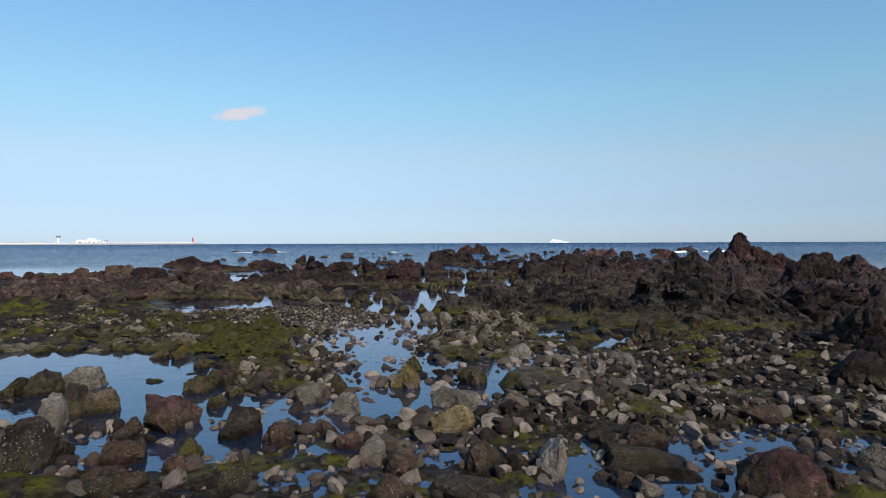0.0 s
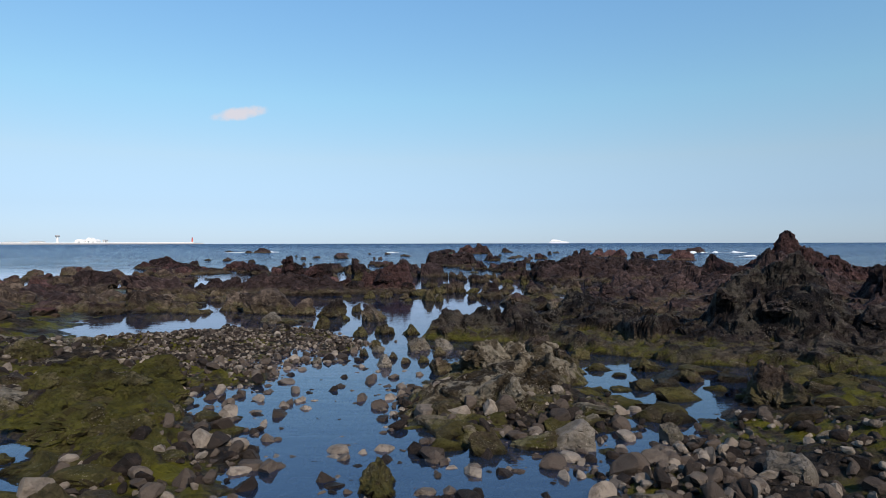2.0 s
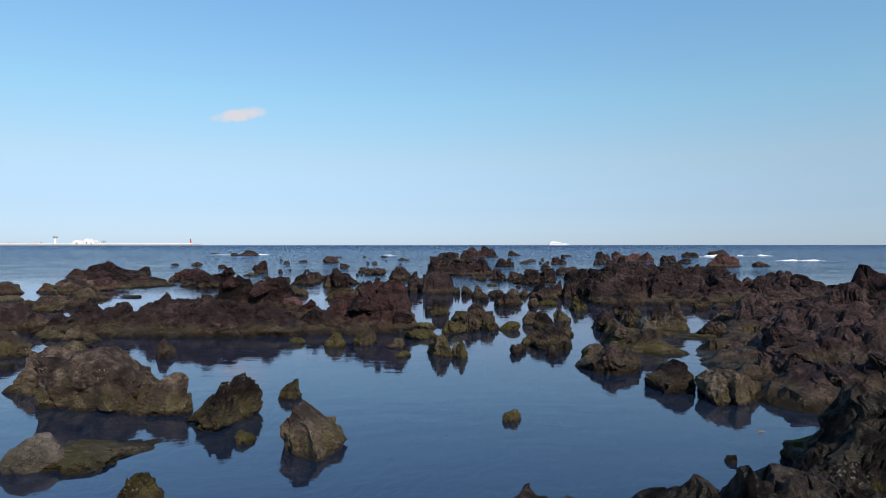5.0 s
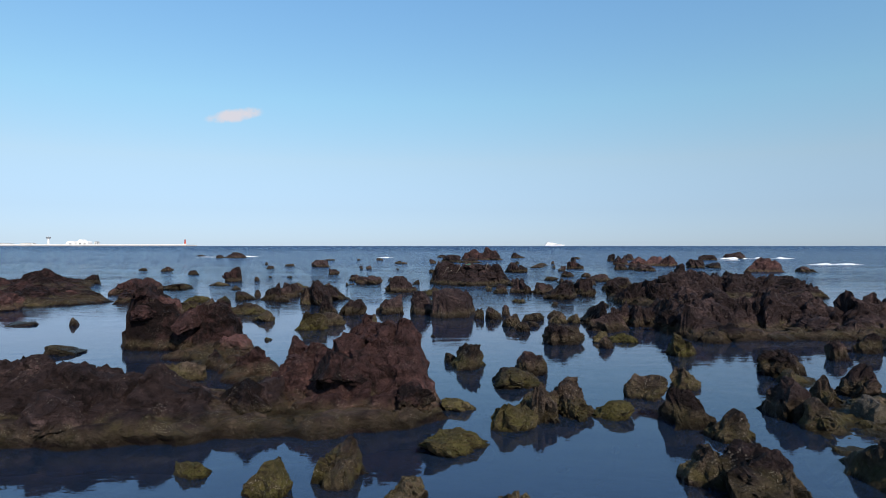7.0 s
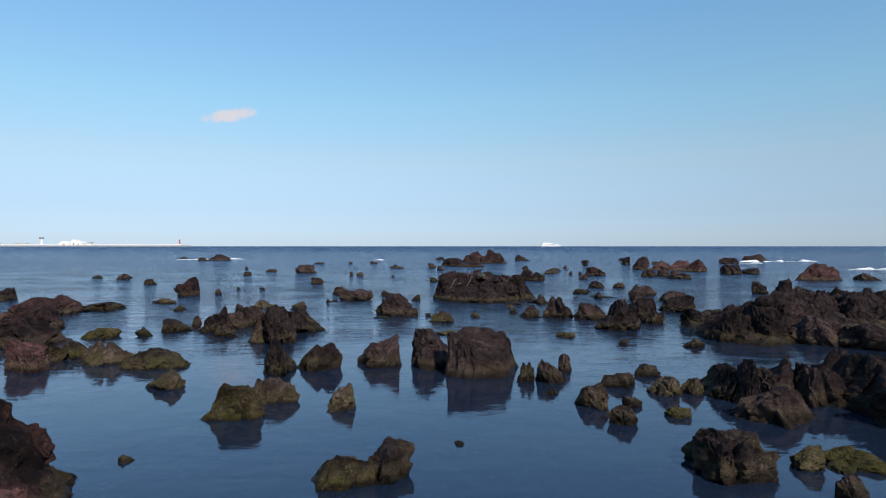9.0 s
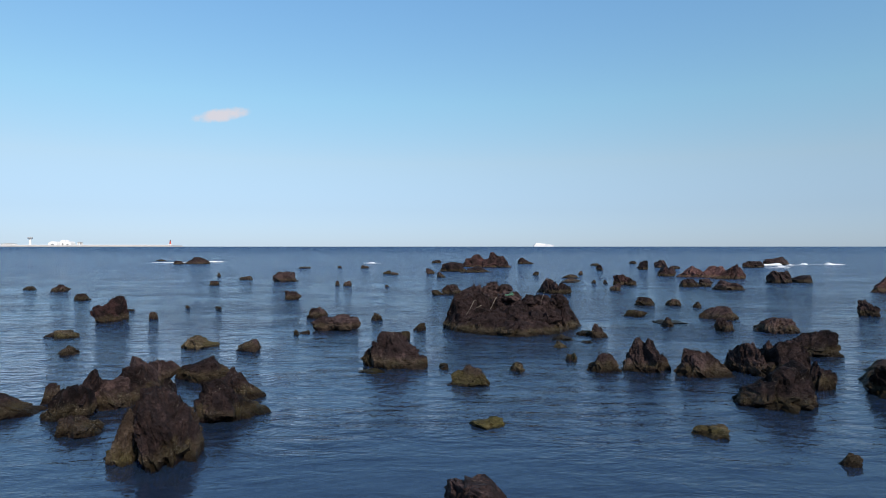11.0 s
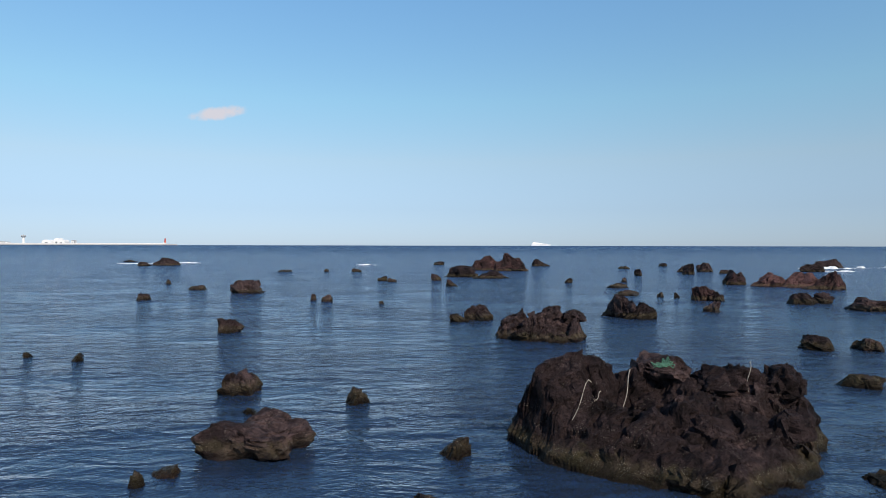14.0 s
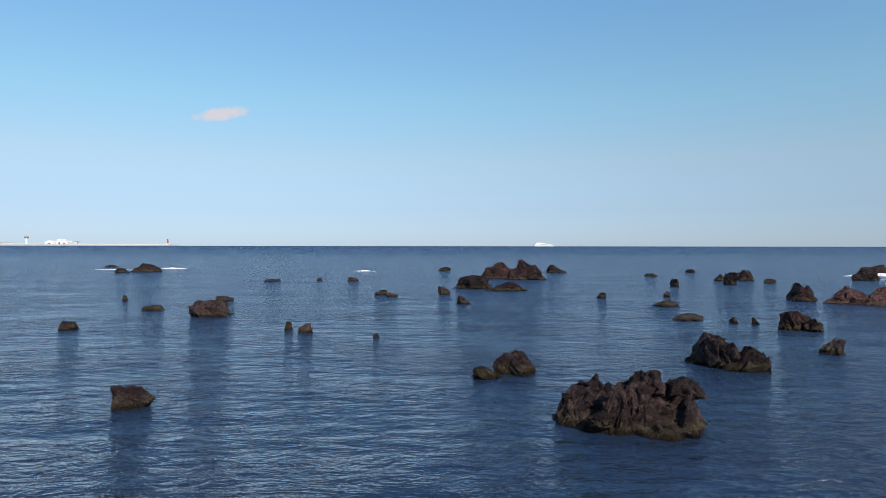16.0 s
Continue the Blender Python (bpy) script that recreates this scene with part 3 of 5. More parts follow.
shelf("lava_ridge", "dark craggy lava ridge with mossy slopes beside tide pools", "ridge", 41,
      [(-0.1, 17.6), (0.9, 16.9), (2.3, 17.0), (3.2, 16.2), (4.6, 14.9), (6.3, 13.7), (9.5, 12.3), (13.0, 12.0), (13.0, 19.0),
       (9.0, 22.5), (6.4, 23.4), (5.4, 22.4), (4.3, 20.8), (2.6, 19.4), (0.8, 19.5)], 0.24, 0.6,
      [(0.7, 18.3, 0.8, 0.7, 0.62, 0), (1.9, 18.4, 0.55, 0.6, 0.60, 0), (2.9, 18.6, 0.7, 0.6, 0.26, 0), (5.0, 20.3, 1.0, 1.3, 0.62, 20),
       (6.2, 18.6, 1.4, 1.1, 0.45, 30), (7.2, 16.8, 1.6, 1.0, 0.42, 25), (9.2, 16.2, 1.6, 1.5, 0.5, 0), (7.6, 20.9, 1.1, 0.8, -0.2, 0), (11.5, 15.5, 2, 2, 0.6, 0)], 0.05, 0.85, 16, 20)
shelf("lava_field", "wide field of dark broken lava above the shallow sea", "sea", 47,
      [(5.6, 23.6), (8.6, 22.6), (12.6, 19.4), (12.8, 11.8), (30, 10), (40, 30), (36, 54), (20, 47), (15, 43.5), (11.2, 38), (8.2, 33), (6.2, 29.4), (5.6, 26.5)], 0.20, 1.2,
      [(7.2, 25.6, 1.2, 1.0, 0.35, 0), (9.2, 29.0, 1.4, 1.2, 0.4, 0), (12.4, 24.5, 2.0, 1.5, 0.42, 20), (11.5, 33.0, 1.6, 1.3, 0.5, 0), (16.5, 29.5, 2.5, 2.0, 0.55, 0),
       (14.5, 38.0, 2.0, 1.6, 0.55, 0), (20.0, 36.0, 3.0, 2.5, 0.6, 0), (18.0, 21.0, 2.5, 2.2, 0.6, 0), (24.0, 28.0, 3.0, 3.0, 0.7, 0), (15.6, 15.5, 2.4, 2.0, 0.6, 0)], 0.10, 1.0, 40, 200)
shelf("east_ridge", "long dark lava ridge rising from the shallow sea", "sea", 59,
      [(6.6, 45.5), (7.0, 43.6), (7.7, 42.8), (9.4, 43.5), (12, 43.3), (15, 44), (21, 45.5), (22, 49), (15, 51.5), (11, 51.5), (8.2, 50), (6.8, 48)], 0.32, 0.9,
      [(7.3, 45.2, 0.9, 0.9, 0.50, 0), (8.6, 46.2, 1.0, 0.9, 0.85, 0), (10.2, 46.5, 1.2, 1.0, 0.70, 0), (12.0, 47.0, 1.3, 1.1, 0.90, 0),
       (14.5, 47.0, 1.5, 1.3, 0.70, 0), (18.0, 47.5, 2.0, 1.5, 1.0, 0)], 0.065, 0.9, 14, 8, steep=1.3)
shelf("outer_ridge", "dark brown lava ridge with uneven blocky crests in the sea", "sea", 63,
      [(8.6, 56.0), (9.6, 54.8), (12, 56), (15, 58), (22, 60), (24, 66), (16, 67), (11, 64.5), (9.0, 61.5), (8.2, 58.5)], 0.28, 0.9,
      [(11.8, 59.9, 1.6, 1.4, 0.62, 0), (13.6, 60.5, 1.4, 1.4, 1.0, 0), (9.6, 57.5, 1.0, 1.0, 0.5, 0), (16.0, 62.5, 2.0, 1.6, 0.9, 0),
       (20.0, 63.0, 2.5, 1.8, 0.9, 0)], 0.085, 0.9, 10, 8, steep=1.3)
shelf("lava_shelf", "long dark purple lava shelf with an olive foot in a pool", "sea", 327,
      [(-13.0, 32.9), (-9.0, 32.3), (-7.3, 32.5), (-5.0, 32.6), (-4.0, 33.1), (-2.8, 33.1), (-1.2, 33.6), (-1.0, 34.3), (-3.2, 35.2), (-4.2, 35.6),
       (-5.5, 36.2), (-7.5, 36.0), (-10.0, 36.5), (-13.0, 36.0)], 0.26, 0.55,
      [(-9.9, 34.6, 1.1, 0.9, 0.75, 0), (-8.4, 34.3, 0.9, 0.9, 0.68, 0), (-6.8, 34.2, 1.4, 0.9, 0.48, 0), (-5.6, 34.3, 0.8, 0.8, 0.30, 0),
       (-11.8, 34.6, 1.0, 0.8, 0.55, 0)], 0.045, 0.75, 5, 0, steep=1.4)
shelf("red_rock", "rust red lava rock with a broken face beside a pool", "red", 326,
      [(-4.3, 35.2), (-3.9, 34.3), (-3.0, 34.2), (-2.2, 33.9), (-1.0, 34.2), (-0.95, 35.2), (-1.3, 36.4), (-2.2, 37.6), (-3.8, 37.8), (-4.6, 36.8)], 0.35, 0.45,
      [(-3.6, 35.7, 0.5, 0.6, 0.75, 0), (-2.6, 35.6, 0.6, 0.8, 0.80, 0), (-1.75, 35.6, 0.5, 0.7, 0.95, 0), (-2.3, 36.6, 0.8, 0.7, 0.75, 0),
       (-3.9, 37.0, 0.6, 0.6, 0.55, 0)], 0.035, 0.8, 5, 0, steep=1.8)
shelf("twin_rock", "two reddish brown lava knobs joined by a barnacled foot", "red", 328,
      [(-11.0, 42.6), (-10.4, 41.8), (-8.7, 41.4), (-8.6, 40.2), (-6.5, 38.6), (-5.9, 37.5), (-4.6, 36.9), (-4.5, 37.8), (-5.4, 39.3), (-6.3, 40.6),
       (-6.6, 41.6), (-7.0, 43.0), (-8.3, 43.6), (-10.2, 43.8)], 0.22, 0.45,
      [(-9.6, 42.5, 0.75, 0.75, 1.20, 0), (-7.95, 42.1, 0.85, 0.8, 1.25, 0), (-7.2, 41.9, 0.5, 0.6, 0.5, 0), (-10.4, 42.4, 0.5, 0.5, 0.4, 0),
       (-5.5, 38.2, 0.5, 0.6, 0.45, 0), (-6.3, 39.5, 0.6, 0.7, 0.25, 0)], 0.038, 0.8, 6, 0, steep=1.9)
shelf("west_reef", "distant reddish brown lava reef with a pointed knoll", "red", 329,
      [(-36, 74), (-34, 69), (-28, 62), (-26, 56), (-20, 55.5), (-19, 58), (-22, 62), (-26, 68), (-29, 75)], 0.30, 0.9,
      [(-31.6, 71.9, 1.2, 1.0, 1.10, 0), (-23.0, 57.5, 1.3, 1.0, 0.5, 0), (-26.5, 62.0, 1.3, 1.2, 0.55, 0), (-33.5, 73.0, 1.2, 1.0, 0.5, 0)], 0.11, 0.9, 8, 12)
shelf("peak_rock", "tall pointed reddish lava peak above the dark field", "red", 332,
      [(19.5, 41), (21.5, 39.5), (25, 39.3), (28.5, 40.5), (30.5, 43), (29, 46), (25, 47), (21, 45.5)], 0.9, 1.2,
      [(23.8, 42.8, 0.85, 1.0, 2.75, 0), (25.0, 42.6, 1.2, 1.1, 1.0, 0), (22.7, 43.0, 0.7, 0.9, 0.6, 0), (27.3, 42.5, 1.2, 1.2, 0.45, 0)], 0.06, 1.0, 12, 6)
shelf("cave_rock", "dark overhanging lava rock with a worn uneven crown", "sea", 331,
      [(11.3, 14.6), (13.0, 13.4), (16.5, 13.0), (18.0, 15.5), (17.0, 18.5), (13.5, 18.5), (11.5, 17.0)], 0.5, 0.4,
      [(12.6, 16.2, 0.9, 1.2, 0.35, 0), (14.2, 16.2, 1.1, 1.3, 0.65, 0), (15.9, 15.4, 1.1, 1.2, 0.5, 0)], 0.045, 0.8, 6, 0, steep=1.8, hang=0.85)
shelf("low_reef", "low broken lava reef with olive weed between pools", "brown", 67,
      [(4.9, 33.4), (4.4, 30.6), (3.5, 29.6), (2.9, 28.1), (5.3, 27.9), (13.5, 37.0), (8.2, 33.7), (8.6, 36.2), (7.3, 35.9), (8.6, 39.0), (7.4, 39.4)], 0.0, 0.5,
      [(5.4, 34.1, 0.55, 0.45, 0.50, 0), (6.7, 37.4, 0.50, 0.40, 0.40, 0), (4.9, 31.4, 0.60, 0.50, 0.45, 0), (7.9, 34.7, 0.90, 0.60, 0.55, 0),
       (5.5, 30.4, 0.60, 0.50, 0.45, 0), (3.7, 29.4, 0.50, 0.40, 0.30, 0), (3.9, 28.8, 0.50, 0.40, 0.30, 0)], 0.04, 0.6, 3, 0)
shelf("pale_outcrop", "low mossy outcrop with pale crusted patches among the stones", "mottled", 53,
      [(-0.1, 8.4), (1.0, 8.0), (2.2, 8.3), (3.0, 9.6), (3.3, 11.0), (3.8, 13.0), (3.4, 14.8), (2.4, 14.6), (1.0, 13.8), (0.1, 12.2), (-0.2, 10.4)], 0.12, 0.8,
      [(1.5, 10.5, 1.1, 0.9, 0.34, 15), (2.6, 11.4, 0.8, 1.0, 0.30, 0), (0.6, 10.2, 0.6, 0.7, 0.20, 0), (3.1, 13.6, 0.5, 0.9, 0.32, 0),
       (2.2, 12.6, 0.9, 0.8, 0.22, 0)], 0.032, 0.8, 6)
shelf("moss_bank", "low rock bank covered in yellow green moss beside a pool", "moss", 77,
      [(-9.5, 13.4), (-8.0, 14.0), (-6.0, 13.2), (-3.9, 11.2), (-2.7, 8.4), (-2.5, 6.6), (-3.5, 6.0), (-4.4, 7.4), (-5.7, 8.7), (-6.9, 9.8), (-8.9, 11.0)], 0.24, 0.9,
      [(-3.4, 7.4, 0.7, 1.2, 0.16, -15), (-4.8, 9.8, 0.9, 1.2, 0.20, 20), (-7.0, 11.8, 1.4, 1.0, 0.18, 0)], 0.04, 0.8, 16)
shelf("shore_slab", "low dark lava slab edged with yellow green moss", "ridge", 71,
      [(1.9, 5.9), (2.6, 6.1), (3.6, 4.6), (4.8, 2.6), (4.2, 1.9), (3.0, 2.6), (2.0, 3.6), (1.6, 5.0)], 0.20, 0.6,
      [(2.3, 5.0, 0.6, 0.7, 0.10, 0), (3.6, 3.2, 0.8, 0.6, 0.12, -40)], 0.03, 0.4, 0)
gull_rock = shelf("gull_rock", "broad reddish brown lava islet with a worn uneven top", "sea", 316,
      [(-2.0, 74.6), (-1.3, 73.2), (0.1, 71.8), (1.4, 71.4), (3.2, 72.4), (4.3, 74.0), (5.1, 75.6), (3.6, 76.6), (1.0, 76.9), (-1.2, 76.3)], 0.45, 0.8,
      [(-0.5, 74.9, 1.0, 0.9, 1.05, 0), (0.75, 75.3, 0.9, 0.9, 0.85, 0), (2.5, 74.6, 1.1, 1.0, 1.10, 0), (-1.3, 74.5, 0.6, 0.7, 0.45, 0),
       (1.5, 73.2, 0.9, 0.8, 0.4, 0), (0.2, 73.5, 0.8, 0.7, 0.4, 0), (3.8, 74.8, 0.8, 0.8, 0.2, 0)], 0.05, 0.8, 10)
shelf("perch_rock", "craggy dark brown volcanic rock rising from the shallow sea", "sea", 313,
      [(-0.7, 89.4), (0.2, 88.0), (1.2, 87.3), (2.6, 87.5), (3.3, 88.4), (3.1, 89.8), (2.0, 90.7), (0.6, 90.6)], 0.35, 0.6,
      [(1.85, 89.2, 0.8, 0.8, 1.30, 0), (0.4, 89.5, 0.7, 0.6, 0.45, 0), (2.6, 88.6, 0.6, 0.7, 0.40, 0), (1.0, 88.3, 0.6, 0.6, 0.35, 0)], 0.045, 1.05, 9)
crag('far_reef', 'red', 306, [(5.88, 162.11, 4.79, 2.60, 2.18),
     (9.54, 159.23, 4.94, 2.60, 2.50)])
crag('flat_reef', 'sea', 307, [(0.44, 141.45, 4.83, 2.60, 1.33),
     (4.20, 138.09, 4.31, 2.60, 0.85)])
crag('split_rock', 'sea', 308, [(-0.80, 95.46, 1.41, 1.40, 0.77),
     (-1.86, 94.77, 0.92, 0.92, 0.40)])
crag('dome_rock', 'sea', 309, [(7.26, 97.12, 1.73, 2.49, 1.09),
     (7.99, 96.23, 1.77, 1.75, 0.81)])
crag('saddle_rock', 'red', 310, [(16.76, 107.58, 1.91, 1.90, 0.97),
     (17.29, 106.81, 1.20, 1.21, 0.65)])
crag('twin_rock', 'sea', 311, [(-4.30, 65.60, 0.90, 1.10, 0.62),
     (-3.50, 65.13, 1.62, 1.50, 1.02)], point=0.14, boxy=0.7, rough=1.0)
crag('crest_rock', 'sea', 312, [(2.87, 64.42, 0.98, 0.96, 0.49),
     (4.10, 64.50, 1.56, 1.51, 0.94)])
crag('ridge_rock', 'sea', 313, [(5.67, 63.78, 1.59, 1.56, 0.70),
     (7.12, 64.11, 1.00, 1.97, 0.82),
     (8.04, 63.84, 1.37, 2.64, 0.96),
     (6.05, 60.11, 2.00, 1.92, 0.87),
     (7.97, 61.88, 1.08, 1.07, 0.64)])
crag('left_ledge', 'sea', 314, [(-10.80, 59.91, 1.00, 1.94, 0.87),
     (-10.27, 60.33, 1.15, 1.13, 0.65),
     (-10.53, 62.75, 1.35, 1.33, 0.77)])
crag('left_block', 'sea', 315, [(-9.07, 63.32, 1.62, 1.58, 0.58),
     (-7.40, 61.18, 1.18, 1.16, 0.67)])
crag('horn_rock', 'brown', 316, [(-8.09, 56.73, 0.81, 1.56, 0.78),
     (-7.33, 56.75, 0.83, 1.59, 0.71)])
crag('reef_east', 'red', 317, [(30.13, 122.98, 3.47, 2.60, 1.24),
     (31.81, 121.47, 2.48, 2.49, 1.37),
     (32.76, 118.81, 3.55, 2.60, 1.59)])
crag('algae_spit', 'algae', 318, [(4.22, 43.48, 0.56, 0.56, 0.32),
     (4.91, 43.51, 0.91, 0.90, 0.22)])
crag('shelf_ridge', 'sea', 319, [(5.06, 48.46, 0.94, 1.83, 0.62),
     (5.22, 47.56, 0.76, 1.49, 0.89),
     (6.11, 48.04, 0.78, 1.54, 0.88),
     (5.17, 46.15, 1.48, 1.44, 0.59),
     (6.88, 47.75, 1.20, 1.72, 0.75),
     (7.69, 47.31, 1.68, 3.15, 1.01)])
crag('knob_rock', 'brown', 320, [(3.73, 48.42, 0.78, 0.78, 0.38),
     (4.31, 48.41, 0.54, 0.55, 0.34)])
crag('box_rock', 'sea', 321, [(-1.67, 52.49, 1.32, 2.55, 0.95),
     (-0.39, 50.84, 1.95, 1.82, 1.10)], point=0.06, boxy=0.5, rough=0.55)
crag('column_rock', 'sea', 322, [(-7.32, 56.62, 1.11, 2.19, 1.21),
     (-5.97, 51.13, 0.91, 1.78, 0.89),
     (-5.07, 51.63, 1.30, 1.28, 0.65),
     (-7.04, 59.18, 1.60, 1.50, 0.78)])
crag('long_ledge', 'brown', 323, [(-13.01, 53.30, 0.93, 0.93, 0.44),
     (-11.43, 52.31, 1.36, 1.34, 0.62),
     (-9.72, 51.87, 1.84, 1.79, 0.42),
     (-13.69, 52.66, 1.62, 1.59, 0.50)])
crag('west_mass', 'red', 324, [(-18.16, 59.12, 1.95, 5.12, 0.91),
     (-21.12, 65.17, 2.12, 5.17, 0.89),
     (-15.86, 56.02, 2.33, 2.34, 0.86)])
crag('east_mass', 'sea', 325, [(9.52, 60.79, 1.12, 1.12, 0.71),
     (9.15, 57.44, 1.40, 2.74, 1.05),
     (10.40, 57.32, 1.62, 3.15, 1.17),
     (15.29, 63.34, 3.52, 2.60, 1.33),
     (11.98, 56.44, 2.50, 2.43, 0.90),
     (13.19, 55.12, 2.26, 2.21, 0.76)])
crag('spiky_rock', 'brown', 330, [(0.75, 34.73, 0.74, 1.43, 0.51),
     (1.36, 34.79, 0.85, 1.57, 0.52)])
crag('red_knoll', 'red', 333, [(17.43, 38.81, 3.66, 3.70, 1.85)])
rock(-13.19, 51.60, 1.63, 1.62, 0.80, 'red', 361)
rock(-6.95, 37.65, 1.15, 0.80, 0.40, 'brown', 362)
crag('east_knoll', 'sea', 334, [(20.30, 26.79, 3.32, 3.70, 2.07)])

# ---- single rocks ----
rock(0.03, -0.60, 0.68, 0.66, 0.26, 'red', 284)
rock(0.97, -0.59, 0.87, 0.83, 0.19, 'sea', 287)
rock(4.43, -0.55, 0.97, 1.04, 0.51, 'red', 290)
rock(-3.13, -0.55, 0.70, 0.68, 0.31, 'red', 264)
rock(3.00, -0.46, 0.28, 0.37, 0.16, 'pale', 300)
rock(-1.75, -0.44, 0.46, 0.77, 0.24, 'red', 273)
rock(5.25, -0.30, 0.36, 0.43, 0.19, 'red', 301)
rock(2.74, -0.20, 0.29, 0.58, 0.16, 'red', 296)
rock(1.96, 0.03, 0.39, 1.18, 0.46, 'pale', 285)
rock(-2.65, 0.09, 0.44, 0.44, 0.24, 'red', 304)
rock(1.65, 0.19, 0.31, 0.63, 0.16, 'red', 286)
rock(0.14, 0.22, 0.46, 0.96, 0.24, 'red', 282)
rock(1.18, 0.30, 0.59, 1.71, 0.30, 'red', 283)
rock(3.20, 0.41, 1.39, 1.31, 0.20, 'red', 288)
rock(6.14, 0.43, 0.34, 0.46, 0.18, 'pale', 302)
rock(-4.75, 0.43, 0.65, 1.92, 0.57, 'barnacle', 255)
rock(-2.06, 0.43, 0.26, 0.68, 0.14, 'pale', 274)
rock(-3.51, 0.60, 0.52, 1.26, 0.27, 'red', 265)
rock(-4.56, 0.64, 0.44, 1.33, 0.24, 'sea', 303)
rock(-0.30, 0.65, 0.42, 1.26, 0.27, 'pale', 281)
rock(-2.75, 0.72, 0.40, 0.44, 0.22, 'algae', 275)
rock(-0.66, 1.14, 0.46, 0.46, 0.20, 'red', 298)
rock(3.45, 1.20, 0.76, 0.75, 0.27, 'red', 289)
rock(6.05, 1.29, 0.35, 1.07, 0.18, 'red', 292)
rock(-1.74, 1.34, 0.50, 1.06, 0.27, 'red', 272)
rock(-4.03, 1.62, 0.42, 1.30, 0.25, 'red', 263)
rock(-1.16, 1.76, 0.45, 0.45, 0.19, 'red', 297)
rock(-2.43, 1.85, 0.68, 1.14, 0.36, 'sea', 271)
rock(-5.29, 1.89, 0.35, 1.09, 0.56, 'pale', 256)
rock(0.76, 1.98, 0.65, 1.92, 0.32, 'ochre', 280)
rock(-3.63, 2.23, 0.80, 2.33, 0.46, 'red', 262)
rock(5.70, 2.44, 0.99, 0.97, 0.25, 'red', 291)
rock(-5.52, 2.88, 0.44, 1.37, 0.50, 'brown', 259)
rock(-1.06, 3.00, 0.64, 0.64, 0.32, 'pale', 277)
rock(-5.20, 3.10, 0.61, 1.85, 0.35, 'brown', 261)
rock(0.87, 3.29, 0.91, 0.89, 0.31, 'pale', 279)
rock(-3.33, 3.35, 0.33, 1.03, 0.19, 'brown', 270)
rock(0.58, 3.67, 0.40, 0.40, 0.20, 'brown', 299)
rock(-1.83, 3.75, 0.59, 1.08, 0.31, 'pale', 276)
rock(-7.45, 4.10, 0.47, 1.47, 0.31, 'brown', 258)
rock(-3.28, 4.11, 0.35, 1.02, 0.19, 'brown', 268)
rock(-4.04, 4.41, 0.47, 0.47, 0.20, 'brown', 243)
rock(-1.46, 4.44, 0.57, 0.56, 0.31, 'brown', 244)
rock(-7.03, 4.47, 0.94, 0.92, 0.47, 'brown', 257)
rock(-4.19, 4.60, 0.72, 0.72, 0.24, 'brown', 266)
rock(-6.49, 4.96, 0.74, 1.00, 0.40, 'pale', 260)
rock(-0.14, 5.04, 0.62, 1.89, 0.43, 'ochre', 278)
rock(1.21, 5.09, 0.62, 0.60, 0.33, 'brown', 234)
rock(-3.97, 5.09, 0.52, 1.30, 0.27, 'brown', 241)
rock(-2.80, 5.15, 0.62, 1.17, 0.33, 'brown', 305)
rock(-3.81, 5.19, 0.47, 1.46, 0.35, 'sea', 267)
rock(8.13, 5.43, 1.09, 1.07, 0.39, 'brown', 295)
rock(-3.02, 5.44, 0.83, 2.46, 0.48, 'algae', 269)
rock(3.34, 5.51, 0.62, 0.61, 0.22, 'pale', 240)
rock(6.06, 5.59, 0.25, 0.79, 0.16, 'pale', 253)
rock(2.83, 5.91, 0.37, 0.37, 0.17, 'pale', 247)
rock(-0.02, 6.46, 0.53, 1.53, 0.27, 'algae', 233)
rock(4.65, 6.50, 0.66, 0.65, 0.33, 'pale', 236)
rock(6.23, 6.73, 0.34, 0.61, 0.19, 'pale', 245)
rock(-4.93, 6.75, 0.47, 1.08, 0.25, 'brown', 242)
rock(6.91, 6.96, 0.55, 0.54, 0.28, 'brown', 252)
rock(9.29, 7.65, 0.67, 0.67, 0.33, 'pale', 294)
rock(5.93, 7.71, 0.61, 0.60, 0.27, 'pale', 237)
rock(1.29, 7.77, 0.56, 0.56, 0.24, 'brown', 239)
rock(-5.97, 7.91, 0.41, 0.42, 0.19, 'algae', 249)
rock(10.76, 7.93, 2.32, 2.23, 1.17, 'brown', 293)
rock(2.41, 7.93, 0.62, 0.61, 0.32, 'pale', 238)
rock(-6.52, 8.10, 0.54, 0.54, 0.21, 'brown', 248)
rock(3.87, 8.18, 0.28, 0.89, 0.23, 'pale', 246)
rock(0.50, 10.01, 0.55, 1.42, 0.29, 'pale', 254)
rock(6.22, 10.23, 1.20, 2.29, 0.62, 'brown', 235)
rock(5.58, 12.02, 0.54, 0.54, 0.21, 'brown', 251)
rock(0.63, 12.81, 0.60, 0.61, 0.32, 'brown', 219)
rock(5.09, 13.22, 0.74, 0.72, 0.26, 'brown', 214)
rock(3.31, 13.53, 0.47, 1.40, 0.39, 'brown', 215)
rock(-0.70, 13.67, 0.43, 0.70, 0.23, 'pale', 209)
rock(-0.22, 13.92, 0.24, 0.31, 0.13, 'brown', 210)
rock(-2.27, 13.93, 0.22, 0.68, 0.14, 'pale', 232)
rock(0.17, 14.08, 0.29, 0.29, 0.15, 'algae', 211)
rock(1.60, 14.15, 0.44, 0.44, 0.23, 'algae', 217)
rock(1.21, 14.20, 0.41, 0.41, 0.18, 'algae', 216)
rock(3.89, 14.49, 0.55, 0.55, 0.22, 'algae', 213)
rock(2.12, 14.59, 0.66, 0.65, 0.31, 'algae', 218)
